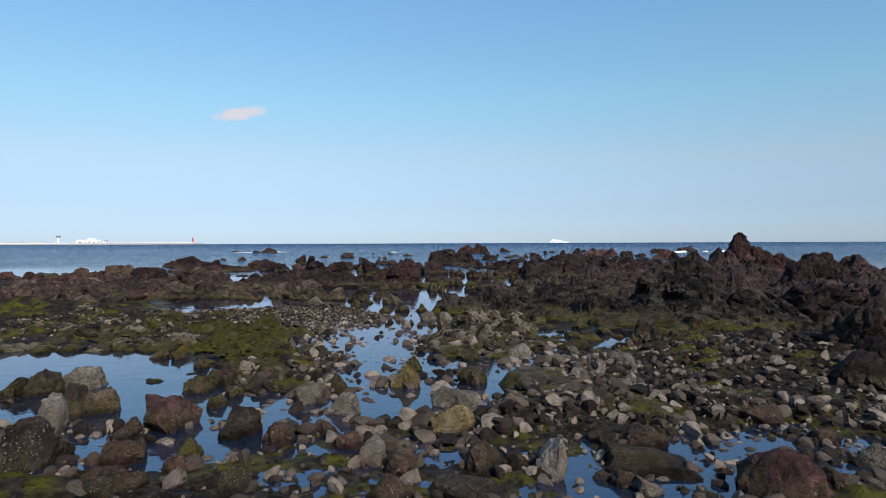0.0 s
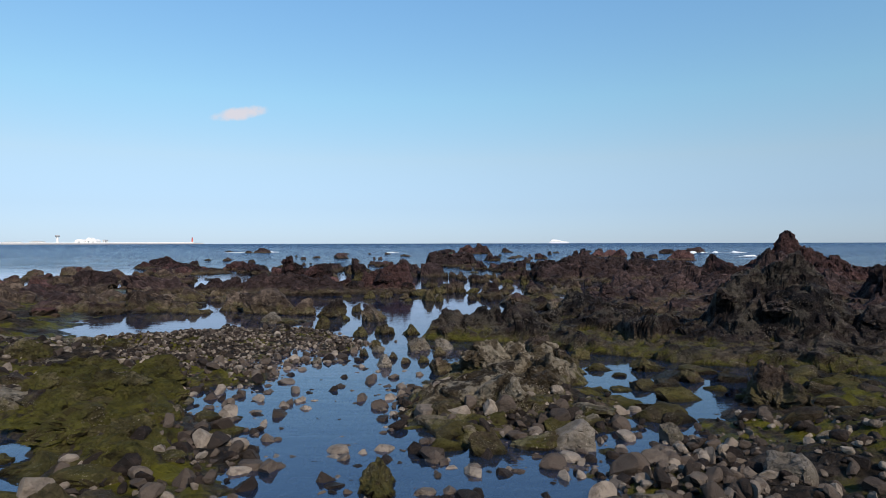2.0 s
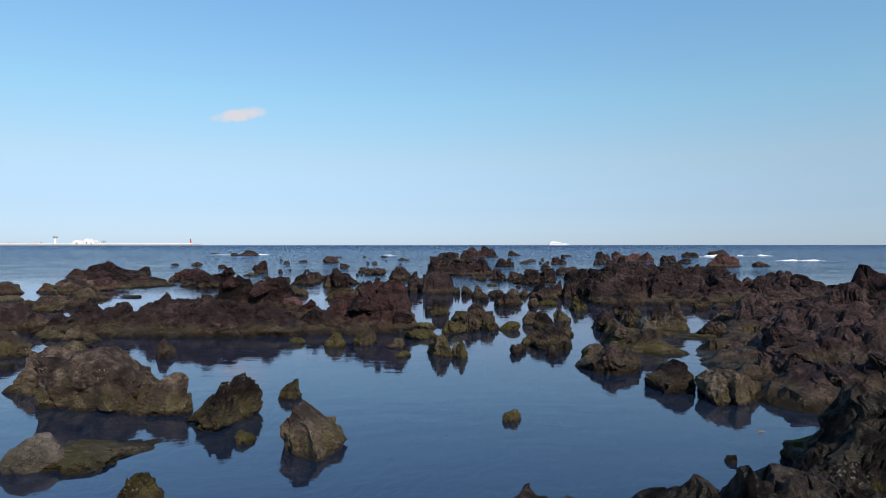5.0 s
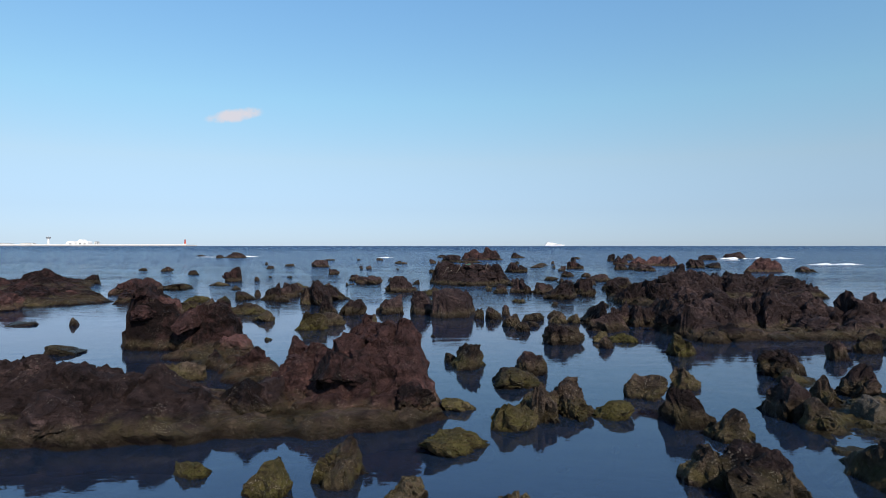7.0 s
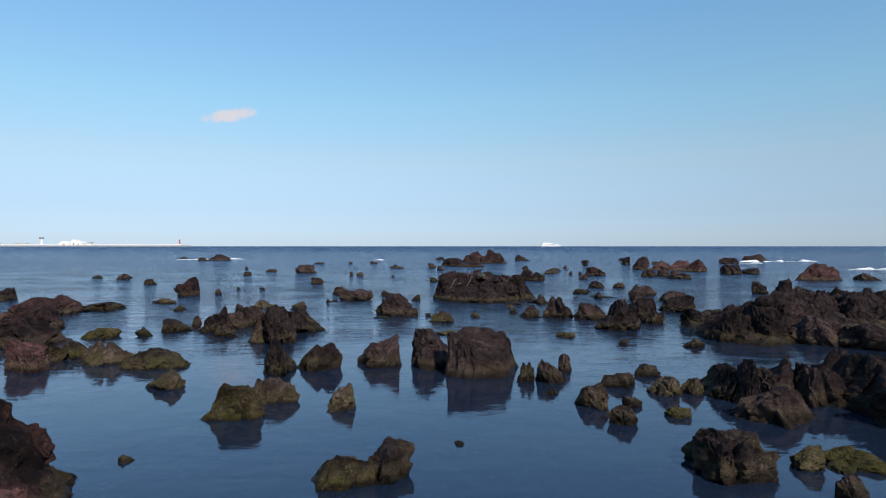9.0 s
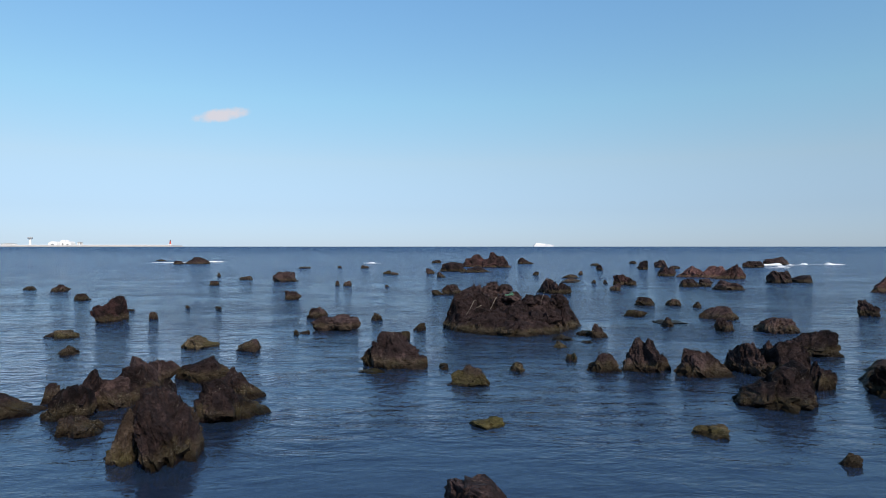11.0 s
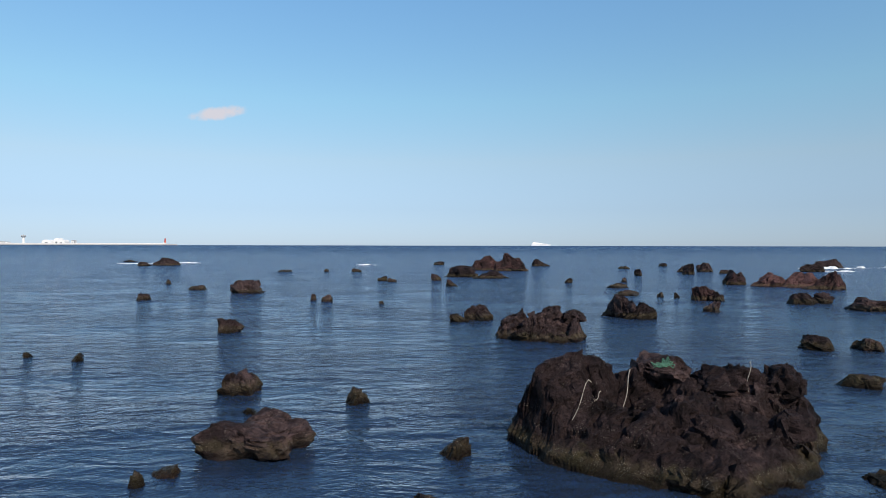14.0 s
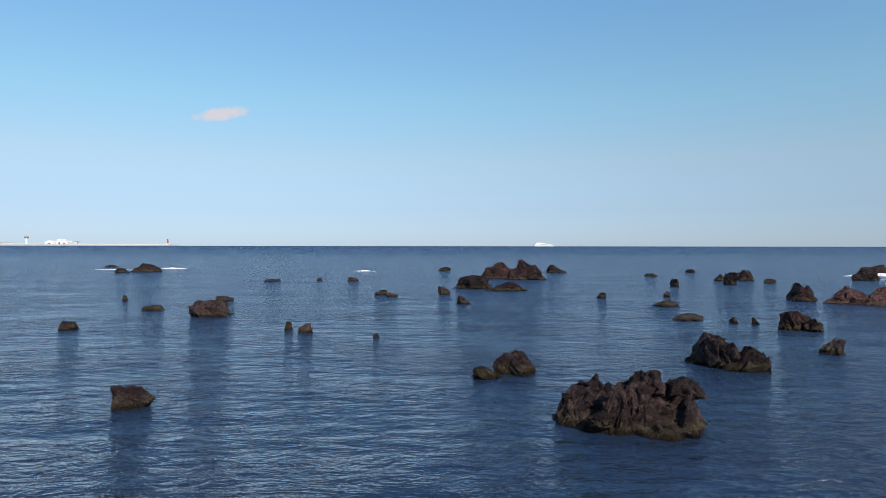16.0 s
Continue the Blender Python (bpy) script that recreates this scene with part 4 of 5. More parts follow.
rock(-0.59, 14.60, 0.27, 0.68, 0.15, 'brown', 223)
rock(3.05, 14.88, 0.88, 1.34, 0.46, 'brown', 212)
rock(-1.34, 14.93, 0.28, 0.88, 0.15, 'brown', 220)
rock(0.55, 14.97, 0.34, 0.52, 0.18, 'brown', 208)
rock(-1.03, 15.42, 0.34, 0.34, 0.16, 'pale', 222)
rock(-0.08, 15.76, 0.47, 0.89, 0.25, 'pale', 207)
rock(0.66, 15.84, 0.51, 0.56, 0.27, 'pale', 206)
rock(0.06, 15.90, 0.49, 1.54, 0.29, 'pale', 250)
rock(-1.19, 16.27, 0.32, 0.33, 0.17, 'algae', 221)
rock(-1.87, 18.20, 0.49, 0.52, 0.26, 'algae', 185)
rock(-3.60, 18.45, 0.36, 1.12, 0.22, 'brown', 229)
rock(-2.84, 18.53, 0.17, 0.49, 0.09, 'sea', 198)
rock(-2.90, 18.58, 0.17, 0.54, 0.10, 'sea', 228)
rock(-0.39, 18.60, 0.63, 1.31, 0.32, 'algae', 183)
rock(-1.18, 18.67, 0.74, 0.73, 0.29, 'brown', 184)
rock(-4.95, 18.78, 0.29, 0.79, 0.15, 'sea', 230)
rock(-3.31, 19.68, 0.47, 1.45, 0.40, 'algae', 186)
rock(-5.30, 21.22, 0.84, 0.83, 0.37, 'pale', 190)
rock(3.80, 21.42, 0.16, 0.28, 0.09, 'sea', 196)
rock(-4.90, 21.64, 1.67, 1.63, 0.14, 'brown', 231)
rock(-1.95, 22.07, 1.08, 2.47, 0.55, 'brown', 187)
rock(-2.93, 22.26, 0.29, 0.52, 0.16, 'algae', 191)
rock(-7.05, 22.56, 0.28, 0.29, 0.14, 'sea', 197)
rock(-7.05, 22.64, 0.34, 0.34, 0.16, 'sea', 227)
rock(1.10, 23.40, 0.34, 0.34, 0.16, 'algae', 194)
rock(-3.79, 23.54, 1.29, 1.90, 0.60, 'brown', 189)
rock(-2.91, 24.92, 0.44, 1.39, 0.33, 'brown', 188)
rock(-6.20, 24.80, 2.40, 2.20, 0.90, 'brown', 193)
rock(-4.95, 24.05, 1.25, 1.20, 0.58, 'brown', 363)
rock(5.54, 25.12, 1.48, 1.70, 0.50, 'brown', 204)
rock(-11.56, 25.48, 2.42, 2.20, 0.80, 'brown', 224)
rock(4.61, 25.77, 1.05, 1.70, 0.50, 'sea', 203)
rock(-8.12, 26.04, 1.64, 2.20, 0.70, 'brown', 192)
rock(-11.37, 26.50, 1.60, 2.20, 0.62, 'brown', 205)
rock(3.85, 27.69, 1.66, 1.70, 0.50, 'sea', 202)
rock(0.43, 29.19, 0.42, 1.34, 0.41, 'algae', 200)
rock(-7.23, 29.22, 0.53, 1.05, 0.43, 'sea', 182)
rock(-1.08, 29.29, 0.37, 0.37, 0.14, 'algae', 178)
rock(2.76, 29.33, 0.41, 0.46, 0.27, 'sea', 180)
rock(-0.04, 29.43, 0.50, 1.57, 0.52, 'algae', 199)
rock(0.32, 29.57, 0.44, 0.87, 0.34, 'pale', 177)
rock(1.87, 29.68, 0.33, 0.35, 0.22, 'sea', 179)
rock(-0.22, 29.70, 0.58, 1.14, 0.44, 'algae', 176)
rock(2.04, 30.00, 0.29, 0.94, 0.20, 'sea', 195)
rock(3.07, 30.77, 1.18, 1.70, 0.50, 'sea', 201)
rock(-1.38, 30.82, 0.56, 0.55, 0.26, 'brown', 149)
rock(-3.14, 31.05, 0.60, 1.03, 0.37, 'algae', 147)
rock(2.53, 31.36, 0.77, 0.75, 0.39, 'brown', 163)
rock(2.58, 31.48, 0.55, 1.08, 0.37, 'brown', 181)
rock(-2.28, 31.51, 0.78, 1.15, 0.48, 'brown', 148)
rock(-4.35, 31.62, 0.53, 0.52, 0.17, 'algae', 150)
rock(-0.75, 32.73, 1.19, 1.14, 0.23, 'algae', 146)
rock(3.72, 33.20, 0.78, 0.77, 0.42, 'brown', 162)
rock(0.27, 33.85, 0.81, 0.79, 0.39, 'algae', 152)
rock(3.32, 34.06, 0.85, 1.64, 0.60, 'sea', 160)
rock(-15.29, 34.09, 3.73, 2.60, 1.00, 'sea', 226)
rock(6.80, 34.24, 0.74, 0.73, 0.39, 'pale', 168)
rock(2.07, 34.52, 0.91, 0.89, 0.27, 'algae', 153)
rock(5.48, 34.54, 0.91, 1.75, 0.63, 'sea', 165)
rock(-0.59, 35.10, 0.74, 0.73, 0.18, 'algae', 151)
rock(6.50, 35.36, 0.56, 1.12, 0.56, 'brown', 166)
rock(3.23, 35.94, 0.87, 0.86, 0.44, 'brown', 159)
rock(7.81, 36.18, 1.15, 1.13, 0.59, 'sea', 167)
rock(4.43, 36.85, 0.75, 0.75, 0.42, 'brown', 161)
rock(0.74, 37.12, 1.14, 1.11, 0.33, 'brown', 157)
rock(7.23, 38.29, 1.20, 1.19, 0.55, 'sea', 164)
rock(1.22, 38.37, 0.81, 0.80, 0.50, 'sea', 156)
rock(-21.05, 38.45, 3.30, 2.60, 1.10, 'sea', 225)
rock(-0.35, 39.19, 1.09, 1.08, 0.57, 'brown', 154)
rock(-0.68, 39.77, 0.44, 0.44, 0.24, 'sea', 155)
rock(9.84, 40.28, 0.60, 1.21, 0.48, 'sea', 170)
rock(5.91, 40.98, 0.90, 1.70, 0.56, 'algae', 169)
rock(-11.80, 41.30, 1.04, 1.04, 0.22, 'sea', 175)
rock(11.41, 41.43, 0.85, 0.85, 0.52, 'sea', 171)
rock(4.04, 42.17, 0.53, 0.52, 0.34, 'sea', 106)
rock(-3.02, 42.93, 1.04, 1.00, 0.39, 'brown', 119)
rock(-2.35, 43.15, 0.69, 1.32, 0.43, 'sea', 120)
rock(2.96, 43.27, 1.33, 1.31, 0.57, 'sea', 158)
rock(3.03, 43.71, 1.55, 1.48, 0.49, 'brown', 105)
rock(-6.66, 43.76, 0.27, 0.27, 0.09, 'brown', 144)
rock(-1.26, 44.65, 0.18, 0.19, 0.06, 'sea', 145)
rock(1.98, 45.96, 0.54, 0.54, 0.33, 'sea', 109)
rock(3.27, 46.40, 0.59, 0.59, 0.17, 'algae', 107)
rock(-5.76, 46.60, 1.30, 1.26, 0.60, 'algae', 121)
rock(-3.71, 47.18, 0.68, 1.33, 0.43, 'brown', 118)
rock(2.55, 47.19, 0.48, 0.48, 0.20, 'sea', 110)
rock(1.72, 47.29, 0.72, 1.05, 0.46, 'brown', 108)
rock(-17.34, 47.69, 1.19, 1.19, 0.11, 'sea', 172)
rock(-15.31, 47.74, 0.48, 0.48, 0.28, 'sea', 173)
rock(-5.20, 47.76, 0.93, 0.92, 0.47, 'brown', 122)
rock(1.04, 48.29, 0.32, 0.32, 0.11, 'sea', 116)
rock(-8.34, 49.14, 1.03, 1.02, 0.42, 'brown', 123)
rock(2.83, 49.24, 1.03, 1.02, 0.31, 'sea', 111)
rock(1.24, 49.77, 0.78, 0.78, 0.50, 'sea', 114)
rock(0.61, 49.86, 0.47, 0.94, 0.44, 'sea', 113)
rock(3.96, 50.53, 0.74, 0.74, 0.28, 'sea', 112)
rock(1.90, 51.09, 0.46, 0.93, 0.44, 'sea', 115)
rock(10.40, 51.78, 0.64, 0.64, 0.11, 'sea', 143)
rock(-3.28, 52.10, 1.46, 1.43, 0.84, 'sea', 117)
rock(7.21, 55.34, 0.86, 0.86, 0.25, 'sea', 135)
rock(4.86, 55.79, 0.43, 0.43, 0.19, 'sea', 136)
rock(-8.23, 57.14, 0.82, 1.65, 0.74, 'sea', 130)
rock(3.25, 57.56, 0.79, 0.79, 0.16, 'brown', 98)
rock(-14.48, 57.72, 1.44, 1.43, 0.36, 'algae', 124)
rock(-9.65, 57.85, 0.79, 0.79, 0.38, 'sea', 128)
rock(-12.88, 57.97, 0.68, 0.69, 0.32, 'sea', 125)
rock(-9.84, 58.02, 0.88, 0.87, 0.31, 'sea', 103)
rock(-1.26, 58.41, 0.84, 0.82, 0.14, 'algae', 97)
rock(-10.67, 59.22, 1.05, 1.05, 0.69, 'sea', 127)
rock(-12.18, 59.41, 1.47, 1.46, 0.44, 'sea', 126)
rock(-11.92, 60.62, 0.40, 0.80, 0.44, 'sea', 104)
rock(-10.06, 61.16, 1.13, 2.25, 0.77, 'sea', 129)
rock(-1.46, 62.61, 1.20, 1.18, 0.47, 'brown', 96)
rock(0.20, 64.23, 0.48, 0.48, 0.23, 'brown', 69)
rock(-4.27, 64.31, 0.97, 0.95, 0.06, 'brown', 67)
rock(0.15, 64.44, 0.44, 0.44, 0.23, 'sea', 94)
rock(-2.06, 64.62, 0.30, 0.30, 0.17, 'sea', 68)
rock(-2.09, 64.94, 0.29, 0.29, 0.13, 'sea', 93)
rock(2.16, 66.01, 0.24, 0.49, 0.22, 'sea', 95)
rock(2.29, 66.01, 0.37, 0.74, 0.24, 'brown', 70)
rock(3.61, 66.92, 0.30, 0.30, 0.06, 'sea', 76)
rock(11.06, 67.05, 1.80, 1.77, 0.77, 'sea', 92)
rock(-15.35, 67.51, 0.59, 0.60, 0.21, 'sea', 134)
rock(-15.55, 67.80, 0.62, 0.62, 0.27, 'sea', 100)
rock(-19.78, 68.04, 2.41, 2.39, 0.38, 'sea', 132)
rock(-9.24, 68.34, 0.90, 0.89, 0.39, 'sea', 59)
rock(2.44, 68.80, 0.66, 0.66, 0.23, 'brown', 71)
rock(-11.35, 69.07, 1.39, 1.36, 0.36, 'brown', 58)
rock(3.71, 69.93, 0.51, 0.52, 0.09, 'sea', 73)
rock(2.95, 70.84, 1.00, 1.00, 0.18, 'sea', 72)
rock(-3.61, 70.96, 0.53, 0.91, 0.34, 'sea', 66)
rock(24.53, 71.11, 2.63, 2.60, 0.78, 'sea', 138)
rock(4.62, 71.47, 0.80, 0.93, 0.52, 'sea', 75)
rock(-17.95, 71.72, 1.23, 1.24, 0.29, 'brown', 133)
rock(4.18, 72.17, 0.75, 0.75, 0.18, 'sea', 74)
rock(23.43, 72.37, 0.58, 1.18, 0.55, 'sea', 140)
rock(-8.32, 72.40, 0.25, 0.51, 0.22, 'sea', 52)
rock(-18.49, 72.45, 1.25, 1.25, 0.19, 'sea', 99)
rock(-8.07, 72.90, 0.52, 0.52, 0.14, 'sea', 53)
rock(13.24, 73.17, 1.99, 1.96, 0.60, 'sea', 91)
rock(10.95, 73.37, 0.97, 0.97, 0.56, 'sea', 83)
rock(-3.04, 73.76, 0.65, 0.65, 0.32, 'sea', 65)
rock(-6.83, 74.36, 2.17, 2.10, 0.61, 'sea', 63)
rock(-29.19, 74.39, 1.00, 2.02, 0.76, 'sea', 131)
rock(23.83, 74.62, 0.72, 0.73, 0.45, 'sea', 139)
rock(-29.75, 75.00, 1.00, 1.55, 0.66, 'sea', 174)
rock(8.87, 75.01, 0.59, 1.19, 0.40, 'sea', 80)
rock(9.66, 76.74, 1.86, 1.83, 0.12, 'sea', 81)
rock(-7.72, 76.89, 0.42, 0.43, 0.13, 'sea', 50)
rock(-19.01, 77.74, 1.59, 3.14, 1.15, 'red', 54)
rock(-5.33, 77.86, 0.73, 0.74, 0.36, 'sea', 64)
rock(12.82, 78.07, 1.89, 1.87, 0.62, 'sea', 82)
rock(-17.19, 78.69, 0.49, 1.00, 0.36, 'sea', 56)
rock(-8.65, 79.08, 1.13, 1.13, 0.51, 'sea', 62)
rock(-8.65, 79.13, 1.18, 1.16, 0.53, 'sea', 49)
rock(21.78, 79.22, 1.28, 1.29, 0.82, 'sea', 137)
rock(8.89, 79.59, 1.43, 1.43, 0.33, 'sea', 77)
rock(-20.34, 82.75, 0.44, 0.45, 0.16, 'sea', 57)
rock(-15.45, 83.67, 0.40, 0.40, 0.18, 'sea', 51)
rock(14.31, 84.26, 0.54, 1.11, 0.36, 'sea', 79)
rock(-17.61, 84.48, 0.33, 0.33, 0.17, 'sea', 60)
rock(-15.87, 84.65, 0.28, 0.28, 0.12, 'sea', 61)
rock(13.46, 85.66, 1.14, 1.14, 0.41, 'sea', 78)
rock(11.54, 85.80, 1.34, 1.34, 0.51, 'sea', 48)
rock(-27.45, 90.54, 1.27, 1.28, 0.46, 'sea', 55)
rock(-12.50, 90.99, 1.27, 1.25, 0.59, 'sea', 20)
rock(42.06, 97.20, 2.62, 2.60, 0.63, 'sea', 142)
rock(36.46, 97.30, 5.58, 2.60, 1.60, 'red', 141)
rock(13.54, 99.38, 1.02, 1.02, 0.59, 'sea', 32)
rock(-34.12, 99.41, 1.39, 1.40, 0.56, 'sea', 101)
rock(23.76, 100.51, 3.11, 2.60, 0.76, 'sea', 86)
rock(-37.82, 101.34, 1.30, 1.31, 0.30, 'sea', 102)
rock(22.15, 104.53, 1.80, 1.81, 0.73, 'sea', 84)
rock(-6.59, 104.64, 0.34, 0.34, 0.21, 'sea', 28)
rock(23.76, 104.91, 1.36, 1.37, 0.70, 'sea', 85)
rock(-10.58, 106.60, 0.90, 0.90, 0.46, 'sea', 22)
rock(-11.69, 107.61, 0.55, 1.13, 0.43, 'sea', 21)
rock(-23.99, 107.75, 1.27, 1.27, 0.42, 'sea', 19)
rock(15.60, 109.83, 0.56, 0.74, 0.36, 'sea', 35)
rock(14.50, 110.27, 0.53, 1.08, 0.35, 'sea', 34)
rock(34.33, 110.61, 2.61, 2.60, 1.18, 'sea', 88)
rock(37.03, 111.18, 2.28, 2.29, 0.78, 'sea', 89)
rock(12.34, 112.17, 2.09, 2.08, 0.39, 'sea', 33)
rock(-18.40, 114.86, 2.94, 2.60, 1.03, 'sea', 17)
rock(-23.76, 118.32, 1.69, 1.69, 0.37, 'sea', 16)
rock(14.47, 120.72, 2.11, 2.11, 0.42, 'sea', 36)
rock(-1.12, 123.20, 1.24, 1.25, 0.62, 'sea', 30)
rock(-21.13, 125.97, 1.59, 1.60, 0.41, 'sea', 18)
rock(27.74, 125.99, 2.11, 3.62, 1.41, 'red', 44)
rock(-29.49, 126.10, 0.70, 0.72, 0.45, 'sea', 15)
rock(28.66, 126.52, 1.73, 3.49, 1.24, 'sea', 87)
rock(11.51, 128.86, 0.84, 0.85, 0.47, 'sea', 39)
rock(17.79, 129.71, 0.70, 1.43, 0.51, 'sea', 37)
rock(-7.35, 130.32, 1.12, 1.13, 0.37, 'sea', 24)
rock(-8.48, 132.29, 1.15, 1.17, 0.49, 'sea', 23)
rock(-2.50, 132.99, 1.22, 1.23, 0.76, 'sea', 29)
rock(24.43, 144.84, 1.01, 2.07, 0.85, 'sea', 38)
rock(32.68, 148.49, 1.66, 3.37, 1.42, 'sea', 41)
rock(38.97, 151.12, 1.72, 1.74, 0.52, 'sea', 43)
rock(-24.25, 154.75, 1.95, 1.96, 0.31, 'sea', 14)
rock(-13.91, 155.86, 1.46, 1.48, 0.48, 'sea', 26)
rock(34.68, 156.07, 1.61, 1.63, 0.86, 'sea', 40)
rock(-18.46, 156.87, 0.89, 0.90, 0.35, 'sea', 25)
rock(38.68, 156.96, 1.85, 3.61, 1.36, 'sea', 42)
rock(55.76, 157.85, 4.49, 2.60, 1.10, 'sea', 47)
rock(30.04, 168.44, 2.10, 2.12, 0.47, 'sea', 46)
rock(69.82, 174.75, 5.85, 2.60, 1.51, 'sea', 90)
rock(-56.11, 181.38, 2.38, 2.41, 0.72, 'sea', 12)
rock(41.58, 182.31, 1.73, 1.75, 0.56, 'sea', 45)
rock(18.09, 182.49, 3.95, 2.60, 1.23, 'sea', 31)
rock(-53.26, 183.78, 5.17, 2.60, 1.43, 'sea', 11)
rock(-1.15, 189.33, 2.25, 2.27, 0.69, 'sea', 27)
rock(-71.48, 209.10, 3.59, 2.60, 0.44, 'sea', 13)

# ---- flotsam on the islet ----
def tree_of(base):
    """The surface of an outcrop, for laying things on it."""
    vs, fs, n = [], [], 0
    for ob in base.children:
        co = [ob.location + base.location + q.co for q in ob.data.vertices]
        vs.extend(co)
        fs.extend([[i + n for i in p.vertices] for p in ob.data.polygons])
        n += len(co)
    return BVHTree.FromPolygons(vs, fs)


ISLET = tree_of(gull_rock)


def drop(x, y):
    hit = ISLET.ray_cast(Vector((x, y, 9)), Vector((0, 0, -1)))[0]
    return hit.z if hit else 0.0


def tube(pts, r0, r1, sides=6):
    """A thin bent rod through the points."""
    vs, fs = [], []
    for i, p in enumerate(pts):
        along = (pts[min(i + 1, len(pts) - 1)] - pts[max(i - 1, 0)]).normalized()
        a = along.orthogonal().normalized()
        b = along.cross(a)
        r = r0 + (r1 - r0) * i / (len(pts) - 1)
        vs.extend([p + r * (math.cos(t) * a + math.sin(t) * b) for t in (2 * math.pi * k / sides for k in range(sides))])
        if i:
            o = (i - 1) * sides
            fs.extend([[o + k, o + (k + 1) % sides, o + sides + (k + 1) % sides, o + sides + k] for k in range(sides)])
    return np.array([q[:] for q in vs]), np.array(fs)


DRIFT = plain_material("bleached_wood", (0.30, 0.27, 0.22), 0.8, 0, 12.0, 0.4)
NETTING = plain_material("green_netting", (0.10, 0.26, 0.17), 0.8, 0, 9.0, 0.5)


def stick(a, b, r):
    pts = []
    for i in range(9):
        t = i / 8
        x, y = a[0] + (b[0] - a[0]) * t, a[1] + (b[1] - a[1]) * t + 0.05 * math.sin(7 * t + a[0])
        pts.append(Vector((x, y, drop(x, y))))
    lift = max(p.z - (pts[0].z + (pts[-1].z - pts[0].z) * i / 8) for i, p in enumerate(pts))
    for i, p in enumerate(pts):
        p.z = max(p.z, pts[0].z + (pts[-1].z - pts[0].z) * i / 8 + 0.5 * lift) + r * 0.4
    v, f = tube(pts, r, r * 0.55)
    v0 = v.mean(0)
    ob = new("driftwood_stick", mesh_of("driftwood_stick", v - v0, f, DRIFT, False))
    ob.location = v0
    return tagged(ob, "bleached driftwood stick lying on the lava islet", "stick", "driftwood sticks")


stick((-0.10, 74.32), (-0.40, 73.70), 0.013)
stick((-0.38, 74.05), (-0.88, 73.45), 0.012)
stick((0.62, 74.76), (0.16, 73.78), 0.013)
stick((2.80, 74.15), (2.55, 73.75), 0.011)


def net_scrap(x, y, w, d, seed):
    """A crumpled scrap of netting draped over the rock: knotted cords."""
    vs, fs, n = [], [], 0
    for along in (0, 1):
        for i in range(9):
            pts = []
            for j in range(9):
                u, v = (i, j) if along else (j, i)
                px = x + w * (u / 8 - 0.5) + 0.05 * math.sin(3 * v + seed)
                py = y + d * (v / 8 - 0.5) + 0.05 * math.cos(4 * u + seed)
                pts.append(Vector((px, py, drop(px, py) + 0.012 + 0.03 * abs(math.sin(2.1 * u + 1.7 * v + seed)))))
            v, f = tube(pts, 0.009, 0.009, 4)
            vs.append(v), fs.append(f + n)
            n += len(v)
    v = np.vstack(vs)
    v0 = v.mean(0)
    ob = new("net_scrap", mesh_of("net_scrap", v - v0, np.vstack(fs), NETTING, False))
    ob.location = v0
    return tagged(ob, "torn scrap of green netting draped on the rock", "netting")


net_scrap(1.20, 74.55, 0.32, 0.26, 1)
# ---- rough lava fields ----
field = random.Random(11)


STYLES = list(MATS)


def rubble(name, label, spots, seed):
    """Uncounted broken lava, strewn as one field. spots: x, y, width, height share, style."""
    vs, fs, ms, n = [], [], [], 0
    for i, (x, y, w, share, style) in enumerate(spots):
        z = float(land.height(np.array([x]), np.array([y]), False)[0])
        v, f = lump(4 if w > 1.0 else 3, w, w * (0.6 + 0.4 * ((i * 0.37) % 1)), w * share, seed + i, 1.0, ribs=(i % 3) * 0.2)
        vs.append(v + np.array([x, y, max(-0.05, z - 0.04)])), fs.append(f + n)
        ms.append(np.full(len(f), STYLES.index(style)))
        n += len(v)
    me = mesh_of(name, np.vstack(vs), np.vstack(fs), MATS[STYLES[0]])
    for s in STYLES[1:]:
        me.materials.append(MATS[s])
    me.polygons.foreach_set("material_index", np.concatenate(ms).astype(np.int32))
    return tagged(new(name, me), label, "lava rubble", kind="stuff")


def spots(x0, x1, y0, y1, count, styles, small, large, keep, low=0.22, high=0.42):
    out = []
    for _ in range(count):
        x, y, w = field.uniform(x0, x1), field.uniform(y0, y1), field.uniform(small, large)
        share, style = field.uniform(low, high), field.choice(styles)
        if keep(x, y):
            out.append((x, y, w, share, style))
    return out


rubble("lava_rubble", "jagged dark lava rubble spread over the eastern shore",
       spots(6.5, 30, 22.5, 46, 330, ["sea", "sea", "red", "brown"], 0.4, 1.4, lambda x, y: x > 6.0 + 0.40 * max(0, y - 27))
       + spots(4.5, 14.0, 14.5, 22.0, 70, ["ridge", "ridge", "brown"], 0.3, 1.0, lambda x, y: y > 17.5 - 0.45 * (x - 4)), 900)
rubble("lava_rubble", "low brown lava rubble between the western pools",
       spots(-24, -8.2, 24, 33, 120, ["sea", "brown", "brown"], 0.5, 1.7, lambda x, y: x < -5 - 0.16 * y)
       + spots(-36, -12.5, 14, 56, 300, ["sea", "red", "brown", "brown"], 0.5, 1.8, lambda x, y: x < -13.5 - 0.2 * max(0, y - 24), 0.2, 0.5), 2900)
